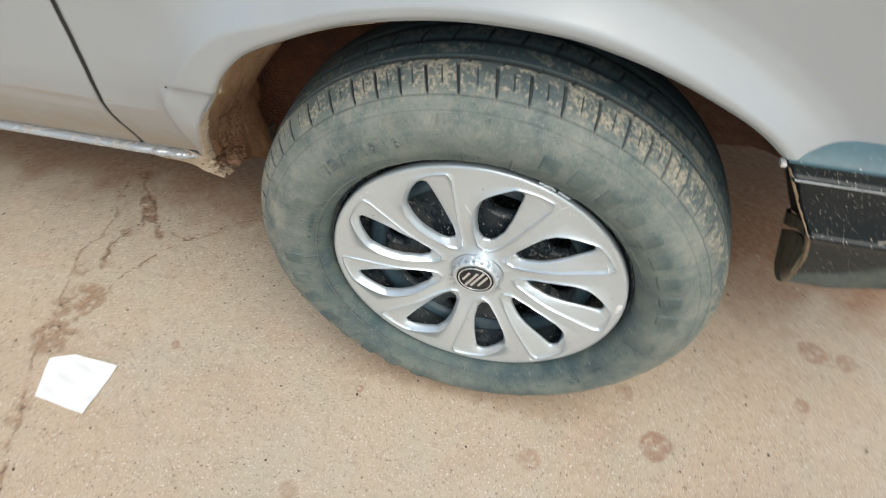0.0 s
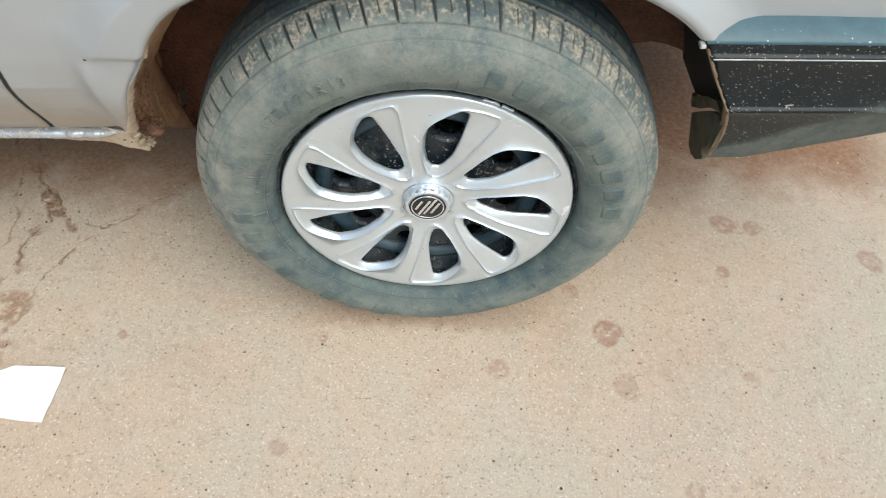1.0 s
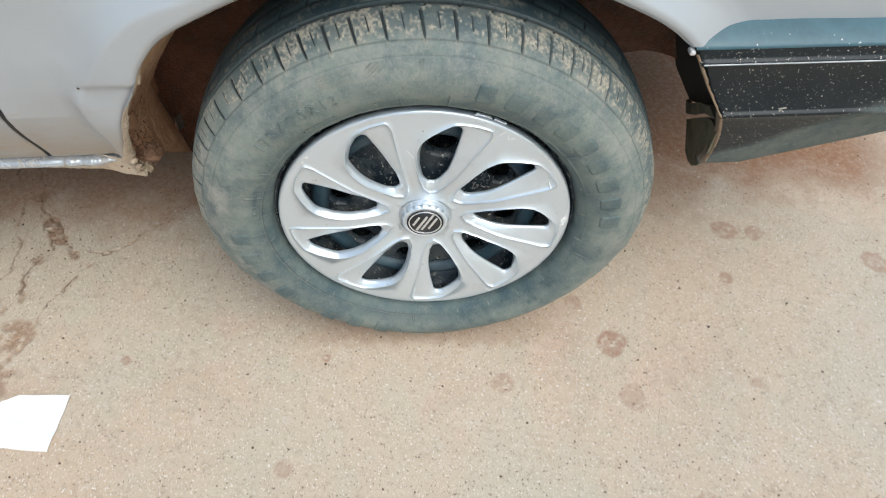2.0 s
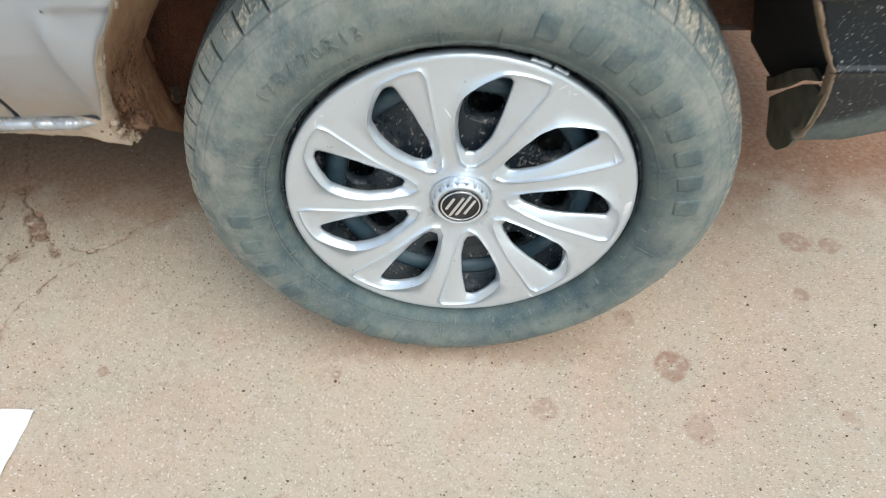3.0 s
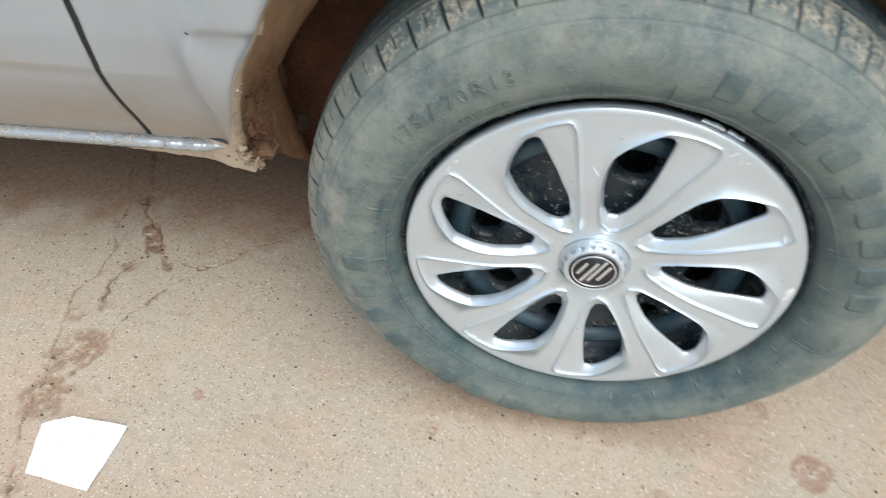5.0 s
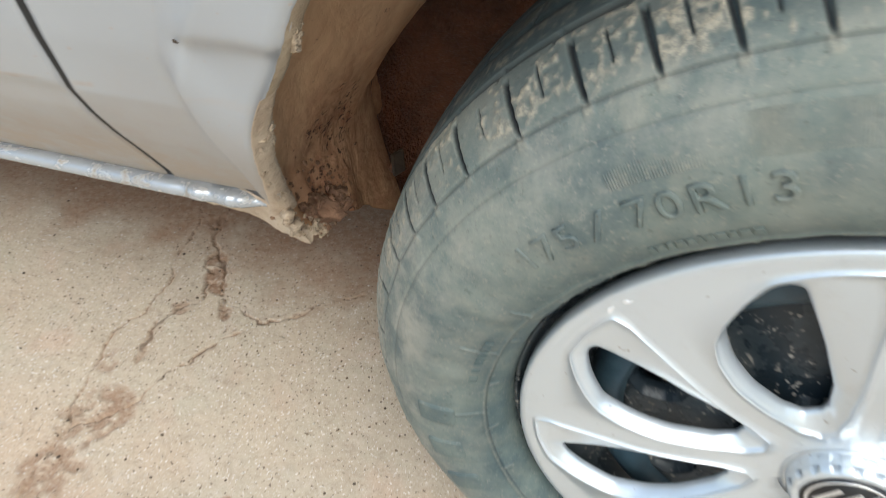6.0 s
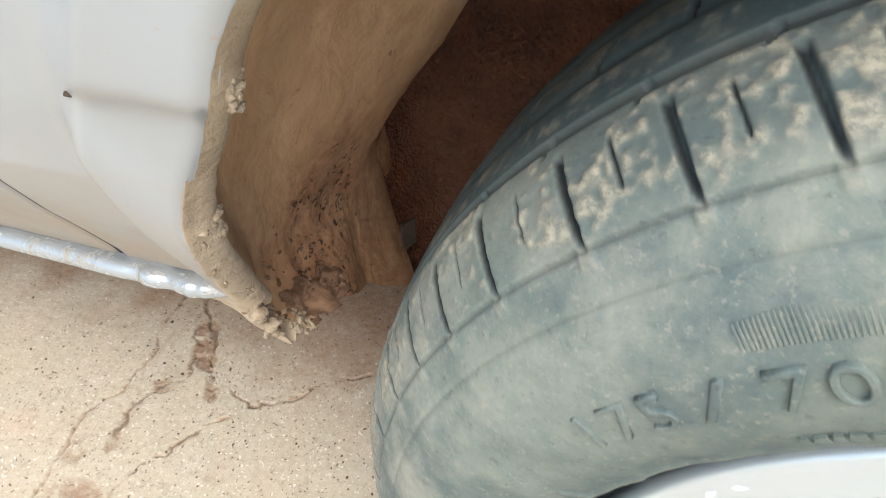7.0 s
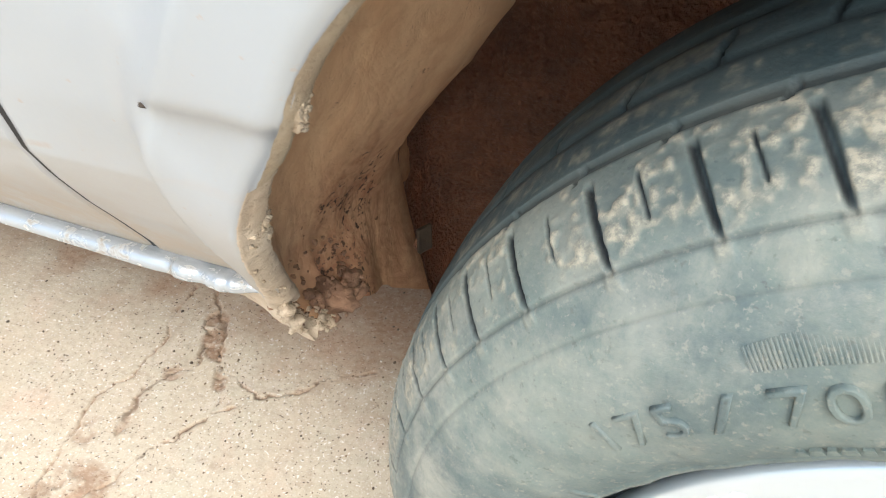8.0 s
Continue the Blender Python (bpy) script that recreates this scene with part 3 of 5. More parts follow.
    build_chip(float(near[0]), float(near[1]) - 0.0006, float(near[2]))
    part("front_fender", me, PAINT, CAR, "silver-white fender with flared arch, dented beside its lip")


def build_door():
    zs = np.concatenate([np.linspace(0.340, 0.56, 60), np.linspace(0.58, 0.95, 16)])
    xs = np.concatenate([[0, 0.0], np.geomspace(0.002, 1.05, 46)])
    rows = []
    for z in zs:
        x = seam_x(z) - 0.0062 - xs
        y = np.full_like(x, side_y(z))
        y[0] += 0.018
        y[1] += 0.0025
        y += 0.0010 * vnoise(x * 9, np.full_like(x, z * 9), 77)
        # pressed line along the door's foot
        y += 0.0016 * smooth(0.449, 0.443, z) * smooth(0.425, 0.44, z)
        rows.append(np.stack([x, y, np.full_like(x, z)], -1))
    low = rows[0].copy()
    low[:, 1] += 0.02
    v = np.stack([low] + rows, 0)
    me = mesh_of("front_door", v, grid_faces(v.shape[0], v.shape[1]))
    me.flip_normals()
    door = part("front_door", me, PAINT, CAR, "silver-white door, dusty towards its foot")
    # black strip painting the gap's shade, set just below the panels
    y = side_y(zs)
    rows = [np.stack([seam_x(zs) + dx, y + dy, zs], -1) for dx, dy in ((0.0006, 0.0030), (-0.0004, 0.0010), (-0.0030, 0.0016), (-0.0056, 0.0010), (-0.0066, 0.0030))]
    part("door_gap_shade", mesh_of("door_gap_shade", np.stack(rows, 1), grid_faces(len(zs), 5)), LINER, door, "black strip standing for the shade in the door gap")


def build_sill():
    # rolled bead along the foot of the body
    prof = [(0.095, 0.343), (0.082, 0.3425), (0.0775, 0.344), (0.0735, 0.3455), (0.0700, 0.344), (0.0685, 0.340), (0.0690, 0.335), (0.0715, 0.331),
            (0.076, 0.328), (0.082, 0.3265), (0.088, 0.320), (0.092, 0.314), (0.105, 0.311), (0.16, 0.310), (0.30, 0.308)]
    prof = [(y, 0.335 + (z - 0.335) * (0.78 if z > 0.325 else 1.0)) for y, z in prof]
    xs = np.concatenate([np.linspace(-0.362, -0.50, 80), np.geomspace(0.51, 2.6, 30) * -1])
    rows = []
    for x in xs:
        near = float(smooth(-0.50, -0.40, np.array(x)))
        dent = 0.0026 * near * float(vnoise(np.array(x * 95), np.array(3.0), 81)) + 0.0015 * near * float(vnoise(np.array(x * 230), np.array(7.0), 82))
        end = float(smooth(-0.397, -0.362, np.array(x)))
        reach = float(np.interp(x, [-0.46, -0.41, -0.37], [0.30, 0.098, 0.083]))
        rows.append([(x, min(y, reach) - dent * (0.8 if i < 11 else 0) - (0.25 * end * (0.1015 - y) * -1 if i < 11 else 0), 0.335 + (z - 0.335) * (1 - 0.6 * end) + dent * 0.5) for i, (y, z) in enumerate(prof)])
    mid = [(-0.359, 0.080, 0.334)] * len(prof)
    v = np.array([mid] + rows)
    me = mesh_of("sill", v, grid_faces(len(xs) + 1, len(prof)))
    me.flip_normals()
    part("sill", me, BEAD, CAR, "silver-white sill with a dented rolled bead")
    # muddy flange hanging below the bead, ragged along its lower edge, drawn out to the arch's foot
    xs = np.concatenate([np.linspace(-0.342, -0.52, 130), np.geomspace(0.53, 2.5, 24) * -1])
    top = np.interp(xs, [-0.60, -0.50, -0.40, -0.372, -0.35, -0.333], [0.090, 0.086, 0.082, 0.074, 0.067, 0.067])
    low = np.interp(xs, [-0.60, -0.47, -0.398, -0.333], [0.314, 0.312, 0.309, 0.308])
    low = low + 0.0022 * fbm(xs * 90, xs * 0 + 1.5, 85, 4) * (xs > -1)
    head = np.interp(xs, [-0.5, -0.36, -0.348, -0.342], [0.340, 0.344, 0.342, 0.330])
    rows = []
    for f in (0.0, 0.15, 0.35, 0.55, 0.75, 0.92, 1.0):
        y = top + 0.008 * f + 0.0012 * fbm(xs * 70, xs * 0 + f * 4, 86, 3)
        rows.append(np.stack([xs, y, head + (low - head) * f], -1))
    rows.append(rows[-1] + np.array([0, 0.003, 0.0005]))
    rows.append(rows[-1] + np.array([0, 0.004, 0.010]))
    v = np.stack(rows, 1)
    part("sill_flange", mesh_of("sill_flange", v, grid_faces(len(xs), len(rows))), FILM, CAR, "dusty pinkish flange under the sill with a ragged edge")


def build_bumper():
    # section: distance outwards from the bumper's face line, and height
    corners = [(-0.055, 0.551), (-0.024, 0.5465), (0.000, 0.5335), (0.0035, 0.530), (0.0035, 0.5180), (0.0072, 0.5150), (0.0072, 0.5110), (0.0030, 0.5085),
               (0.0030, 0.449), (0.0068, 0.4465), (0.0068, 0.4425), (0.0015, 0.440), (-0.006, 0.418), (-0.015, 0.385), (-0.023, 0.352), (-0.027, 0.343), (-0.030, 0.341), (-0.032, 0.345)]
    sec = []
    for (s0, z0), (s1, z1) in zip(corners, corners[1:]):
        d = min(0.35, 0.0007 / math.hypot(s1 - s0, z1 - z0))
        sec += [(s0 + (s1 - s0) * f, z0 + (z1 - z0) * f) for f in (d, 0.5, 1 - d)]
    end_z = [0.338, 0.350, 0.384, 0.41, 0.443, 0.48, 0.51, 0.53, 0.545]
    end_x = [0.334, 0.338, 0.337, 0.332, 0.319, 0.294, 0.276, 0.264, 0.262]
    line = [(0.25, 0.0)] + [(x, 0.0) for x in np.linspace(0.27, 0.56, 40)]
    line += [(0.56 + 0.17 * math.sin(a), 0.17 - 0.17 * math.cos(a) + 0.0) for a in np.linspace(0.06, math.pi / 2, 18)]
    line += [(0.73, y) for y in np.linspace(0.25, 1.45, 10)]
    line = np.array(line)
    tan = np.gradient(line, axis=0)
    tan /= np.linalg.norm(tan, axis=1)[:, None]
    outw = np.stack([tan[:, 1], -tan[:, 0]], -1)
    rows = []
    for i, (p, o) in enumerate(zip(line, outw)):
        row = []
        for s, z in sec:
            # the rear end follows the arch
            end = np.interp(z, end_z, end_x)
            x, y = p[0] + o[0] * s, p[1] + o[1] * s
            lift = 0.05 * float(np.clip((p[0] - 0.33) / 0.25, 0, 1)) * float(np.clip((0.44 - z) / 0.1, 0, 1))
            ragged = 0.0016 * float(vnoise(np.array(z * 150), np.array(2.0), 91))
            x = max(x, end + ragged) if p[0] < 0.5 else x
            row.append((x, y, z + lift))
        rows.append(row)
    # keep the columns at the end from folding together
    v = np.array(rows)
    for j in range(v.shape[1]):
        v[:41, j, 0] = np.linspace(v[0, j, 0], 0.56, 41) if v[40, j, 0] <= 0.561 else v[:41, j, 0]
    # thickness at the rear end
    inner = v[0].copy()
    inner[:, 1] += 0.010
    inner[:, 0] += 0.001
    inner2 = v[0].copy()
    inner2[:, 1] += 0.011
    inner2[:, 0] += 0.03
    v = np.concatenate([inner2[None], inner[None], v], 0)
    me = mesh_of("front_bumper", v, grid_faces(v.shape[0], v.shape[1]))
    bumper = part("front_bumper", me, BUMPER, CAR, "black plastic bumper flecked with dried mud, dusty below")
    # pale worn line along the moulding, and blue-grey sky sheen painted on top
    for name, mat, label, cols in (("trim_line", PALE, "worn pale line along the bumper", [(0.0072, 0.5140), (0.0078, 0.5136), (0.0078, 0.5126), (0.0072, 0.5122)]),
                                   ("top_sky_sheen", TOPSHEEN, "blue-grey top of the bumper, sky sheen put into its colour", [(-0.040, 0.5530), (-0.024, 0.5490), (-0.001, 0.5362), (0.0030, 0.5325), (0.0046, 0.5305), (0.0042, 0.5290)])):
        rows = []
        for i, (q, o) in enumerate(zip(line, outw)):
            x0 = np.interp(cols[0][1], end_z, end_x) + 0.003
            bx = x0 + (0.56 - x0) * i / 40 if i <= 40 else q[0]
            rows.append([((bx if i <= 40 else q[0] + o[0] * s), q[1] + o[1] * s if i > 40 else -s, z) for s, z in cols])
        part(name, mesh_of(name, np.array(rows), grid_faces(len(line), len(cols))), mat, bumper, label)
    # worn muddy rim along the end
    zs = np.linspace(0.345, 0.525, 150)
    verts = []
    for z in zs:
        end = np.interp(z, end_z, end_x)
        y0 = -0.001 + np.interp(z, [0.338, 0.352, 0.385, 0.418, 0.440, 0.4465, 0.45, 0.53], [0.034, 0.022, 0.014, 0.005, -0.002, -0.0065, -0.003, -0.004])
        w = 0.0032 * (1 + 0.4 * float(vnoise(np.array(z * 170), np.array(1.0), 93)) + 0.3 * float(vnoise(np.array(z * 420), np.array(5.0), 94)))
        verts.append([(end + 0.6 * w, y0 - 0.0008, z), (end - 0.1 * w, y0 - 0.001, z), (end - 0.001, y0 + 0.003, z), (end - 0.0005, y0 + 0.010 + 0.6 * w, z), (end + 0.004, y0 + 0.016 + 0.6 * w, z)])
    me = mesh_of("edge_mud", np.array(verts), grid_faces(150, 5))
    part("edge_mud", me, EDGEMUD, bumper, "dried mud along the bumper's edge")
    # clip where the fender meets the bumper
    bm = bmesh.new()
    box(bm, 0.2585, 0.2645, -0.0075, 0.002, 0.5250, 0.5295, 0.0018)
    part("clip", bm, SILVER, bumper, "small pale metal clip")


def arch_arc(n):
    """The arch's line with its feet drawn down on both sides, and the outward directions."""
    arc = resample([(-0.322, 0.060, 0.165), (-0.336, 0.060, 0.235), (-0.347, 0.060, 0.30), (-0.349, 0.058, 0.335)] + LIP[1:] + [(0.290, 0.0, 0.49), (0.322, 0.0, 0.44), (0.345, 0.0, 0.38), (0.354, 0.0, 0.355), (0.358, 0.0, 0.340)], n)
    out = arc[:, [0, 2]] - np.array([0, 0.36])
    out /= np.linalg.norm(out, axis=1)[:, None]
    return arc, out


def build_liners():
    n = 640
    arc, out = arch_arc(n)
    split = int(np.argmax((arc[:, 0] < 0) & (arc[:, 2] > 0.565)))
    stop = int(np.argmax((arc[:, 0] > 0.2) & (arc[:, 2] < 0.53)))
    depth = np.concatenate([np.arange(0.008, 0.20, 0.002), np.arange(0.20, 0.278, 0.004)])
    rows, marks = [], []
    idx = np.arange(n)
    for q in depth:
        foot = np.interp(q, [0.01, 0.03, 0.05, 0.08, 0.11, 0.15, 0.19, 0.23, 0.28], [0.340, 0.320, 0.304, 0.294, 0.288, 0.269, 0.247, 0.213, 0.172])
        foot = foot + 0.006 * float(vnoise(np.array(q * 170), np.array(4.0), 103)) * float(smooth(0.12, 0.08, np.array(q)))
        # every line starts at its own foot
        i0 = np.interp(foot, arc[:split, 2], idx[:split])
        at = np.where(idx <= split, i0 + (split - i0) * idx / split, idx)
        pos = np.stack([np.interp(at, idx, arc[:, k]) for k in range(3)], -1)
        way = np.stack([np.interp(at, idx, out[:, k]) for k in range(2)], -1)
        y = pos[:, 1] * max(0.0, 1 - q / 0.2) + q
        push = 0.003 + 0.018 * float(smooth(0.014, 0.05, np.array(q))) + 0.006 * float(np.clip((q - 0.205) / 0.06, 0, 1.2)) ** 2
        bumpy = 0.0026 * fbm(at * 0.028, np.full(n, q * 26), 101, 4)
        scoop = 0.018 * smooth(0.345, 0.285, pos[:, 2]) * float(smooth(0.02, 0.06, np.array(q))) * float(smooth(0.19, 0.13, np.array(q)))
        red = smooth(0.52, 0.05, np.hypot((y - 0.155) / 0.17, (pos[:, 2] - 0.328) / 0.25)) * (0.8 + 0.6 * fbm(at * 0.062, np.full(n, q * 60), 107, 3))
        # deeper in, the red tone also carries the wall's shade
        red = np.clip(np.maximum(red, 0.58 * smooth(0.13, 0.20, np.array(q)) * smooth(0.46, 0.36, pos[:, 2])), 0, 1) * (pos[:, 0] < 0)
        lumps = 0.0011 * red * np.clip(vnoise(at * 0.35, np.full(n, q * 150), 108) + 0.6 * vnoise(at * 0.9, np.full(n, q * 380), 109) + 0.1, 0, 1)
        # deeper in, the wall bends forward over the wheel, and turns away at its inner edge
        bend = np.interp(pos[:, 2], [0.28, 0.355, 0.386, 0.425, 0.46, 0.52, 0.57], [0.0, 0.015, 0.026, 0.044, 0.052, 0.045, 0.02]) * float(smooth(0.07, 0.205, np.array(q)))
        bend = np.where(pos[:, 0] < -0.1, bend - 0.9 * max(0.0, q - 0.205) * smooth(0.30, 0.46, pos[:, 2]), 0)
        rows.append(np.stack([pos[:, 0] + way[:, 0] * (push + bumpy) + np.where(pos[:, 0] < 0, scoop, 0) + lumps + bend, y, pos[:, 2] + way[:, 1] * (push + bumpy)], -1))
        marks.append(red)
    v = np.stack(rows, 1)
    rear, rest = v[:split + 1], v[split:stop + 1]
    wall = part("inner_fender", mesh_of("inner_fender", rear, grid_faces(len(rear), v.shape[1]), True, {"soil_and_shade": np.stack(marks, 1)[:split + 1]}), ARCH, CAR, "inner fender coated in dried tan mud")
    part("arch_liner", mesh_of("arch_liner", rest, grid_faces(len(rest), v.shape[1])), DARKARCH, CAR, "dark brown liner over the wheel")
    # bolt at the foot of the inner fender
    b, f = lathe([(0.0, -0.0022), (0.0032, -0.0022), (0.0038, -0.0016), (0.0040, 0.0005), (0.0058, 0.0008), (0.0062, 0.003)], 6)
    part("bolt", mesh_of("bolt", b, f, False), HOUSING, wall, "", pose(-0.338, 0.216, 0.268, 0, 0, 60))
    bm = bmesh.new()
    box(bm, -0.0016, 0.0016, -0.006, 0.007, -0.010, 0.013, 0.0012)
    part("bracket", bm, DARKARCH, wall, "dirty steel bracket", pose(-0.3365, 0.217, 0.272, 0, 0, -28))
    # housing behind it: rounds over into an upright inner wall
    rows = []
    for y, q in ((0.186, 0.014), (0.196, 0.020), (0.212, 0.022), (0.230, 0.018), (0.246, 0.008), (0.256, -0.01), (0.26, -0.03)):
        rows.append(np.stack([arc[:, 0] + out[:, 0] * q, np.full(n, y), arc[:, 2] + out[:, 1] * q], -1))
    for f in (0.9, 0.75, 0.6, 0.45, 0.3, 0.15, 0.0):
        c = np.array([0.0, 0.285])
        rows.append(np.stack([c[0] + (arc[:, 0] - out[:, 0] * 0.03 - c[0]) * f, np.full(n, 0.262), c[1] + (arc[:, 2] - out[:, 1] * 0.03 - c[1]) * f], -1))
    v = np.stack(rows, 1)
    # the upper half lies back behind a slanting step
    v[..., 1] += 0.016 * smooth(-0.012, 0.012, v[..., 2] - 0.372 - 0.82 * (v[..., 0] + 0.324)) * (v[..., 0] < 0.05)
    v[..., 1] += 0.052 * smooth(0.16, -0.10, v[..., 0]) + 0.0012 * fbm(v[..., 0] * 40, v[..., 2] * 40, 105, 3)
    half = int(np.argmax(arc[:, 0] > 0.05))
    me = mesh_of("wheel_housing", v[:half + 1], grid_faces(half + 1, v.shape[1]))
    part("wheel_housing", me, HOUSING, CAR, "red-brown grainy wheel housing")
    me = mesh_of("front_housing", v[half:], grid_faces(n - half, v.shape[1]))
    part("front_housing", me, HOUSING, CAR, "red-brown dirty front half of the wheel housing")
    # black splash plate inside the bumper
    m = 40
    ys = np.array([0.019, 0.024, 0.03, 0.05, 0.075, 0.10, 0.125, 0.15, 0.176, 0.2, 0.225, 0.249])
    rows = []
    for y in ys:
        z0 = np.interp(y, [0.010, 0.061, 0.178, 0.249], [0.425, 0.397, 0.316, 0.321])
        zs = np.linspace(0.548, z0, m)
        x = np.interp(zs, [0.32, 0.36, 0.40, 0.443, 0.48, 0.53, 0.56, 0.62], [0.372, 0.358, 0.345, 0.327, 0.305, 0.272, 0.250, 0.22]) + 0.006
        rows.append(np.stack([x, np.full(m, y), zs], -1))
    v = np.stack(rows, 0)
    back = v + np.array([0.004, 0, 0])
    pv, pf = join_meshes([(v, grid_faces(len(ys), m)), (back, grid_faces(len(ys), m)), (np.stack([v[:, -1], back[:, -1]], 0), grid_faces(2, len(ys))), (np.stack([v[-1], back[-1]], 0), grid_faces(2, m))])
    part("splash_plate", mesh_of("splash_plate", pv, pf), LINER, CAR, "matt black splash plate")
    # dusty end plate of the bumper's foot, with a torn tab above it
    for name, ring, label in (
            ("end_plate", [(0.331, 0.010, 0.410), (0.337, 0.040, 0.400), (0.341, 0.061, 0.386), (0.352, 0.100, 0.352), (0.361, 0.136, 0.318), (0.366, 0.128, 0.292), (0.365, 0.117, 0.278), (0.363, 0.098, 0.278),
                           (0.361, 0.081, 0.285), (0.352, 0.054, 0.312), (0.341, 0.032, 0.343), (0.333, 0.015, 0.372)], "dusty olive end plate of the bumper"),
            ("torn_tab", [(0.333, 0.028, 0.412), (0.341, 0.066, 0.388), (0.352, 0.105, 0.352), (0.366, 0.153, 0.314), (0.370, 0.166, 0.313), (0.370, 0.172, 0.322), (0.360, 0.145, 0.338), (0.344, 0.090, 0.385), (0.335, 0.050, 0.412)], "torn dusty plastic tab")):
        bm = bmesh.new()
        a = [bm.verts.new(q) for q in ring]
        c = [bm.verts.new((q[0] + 0.006, q[1] + 0.001, q[2])) for q in ring]
        bm.faces.new(a)
        bm.faces.new(c[::-1])
        for i in range(len(ring)):
            j = (i + 1) % len(ring)
            bm.faces.new((a[i], c[i], c[j], a[j]))
        bmesh.ops.triangulate(bm, faces=[g for g in bm.faces if len(g.verts) > 4])
        bmesh.ops.recalc_face_normals(bm, faces=bm.faces)
        part(name, bm, OLIVE, CAR, label)


def build_shell():
    # plain unseen boxes that close the body and shade the ground below
    bm = bmesh.new()
    box(bm, -2.6, -0.40, 0.13, 1.45, 0.307, 0.34)
    part("underbody", bm, UNDER, CAR, "dirty underbody")
    bm = bmesh.new()
    box(bm, -0.37, 0.70, 0.38, 1.23, 0.335, 0.38)
    part("engine_bay_closure", bm, UNDER, CAR)
    bm = bmesh.new()
    box(bm, -2.6, 0.78, 0.06, 1.45, 0.945, 0.965)
    part("upper_body", bm, PAINT, CAR)
    bm = bmesh.new()
    box(bm, -2.6, 0.70, 1.43, 1.46, 0.33, 0.95)
    part("far_side", bm, PAINT, CAR)
    bm = bmesh.new()
    box(bm, 0.68, 0.74, 0.09, 1.45, 0.50, 0.95)
    part("front_panel", bm, PAINT, CAR)
    bm = bmesh.new()
    box(bm, -2.6, -1.5, 0.055, 0.09, 0.335, 0.95)
    part("rear_side", bm, PAINT, CAR)
    bm = bmesh.new()
    box(bm, -2.62, -2.58, 0.06, 1.45, 0.33, 0.95)
    part("tail_panel", bm, PAINT, CAR)
    # hidden blocks added to keep light off the ground under the car
    bm = bmesh.new()
    box(bm, -0.30, 0.66, 0.40, 1.20, 0.245, 0.335, 0.01)
    box(bm, -0.25, 0.60, 0.62, 1.05, 0.15, 0.25, 0.01)
    part("sump_light_block", bm, UNDER, CAR)
    bm = bmesh.new()
    box(bm, 0.70, 0.735, 0.30, 1.40, 0.22, 0.52, 0.015)
    part("front_light_block", bm, UNDER, CAR)
    bm = bmesh.new()
    box(bm, -2.5, -0.45, 0.27, 1.25, 0.20, 0.31, 0.02)
    part("floor_light_block", bm, UNDER, CAR)
    # unseen door post behind the seam, made black to darken the gap
    bm = bmesh.new()
    box(bm, -0.56, -0.395, 0.10, 0.13, 0.345, 0.95)
    part("door_post", bm, LINER, CAR)


def clump(bm, at, size, seed):
    """An irregular lump of dried mud: a knobbly, flattened, torn-edged ball."""
    made = bmesh.ops.create_icosphere(bm, subdivisions=2 if size < 0.0016 else 3, radius=1)["verts"]
    rng = random.Random(seed)
    sx, sy, sz = (rng.uniform(0.5, 1.4) for _ in range(3))
    off = Vector((rng.uniform(0, 50), rng.uniform(0, 50), rng.uniform(0, 50)))
    for v in made:
        k = 0.8 + 0.75 * noise.noise(v.co * 0.9 + off) + 0.45 * abs(noise.noise(v.co * 2.0 + off)) + 0.28 * noise.noise(v.co * 4.0 + off) + 0.14 * noise.noise(v.co * 9.0 + off)
        v.co = Vector(at) + Vector((v.co.x * sx, v.co.y * sy, v.co.z * sz)) * size * max(k, 0.25)


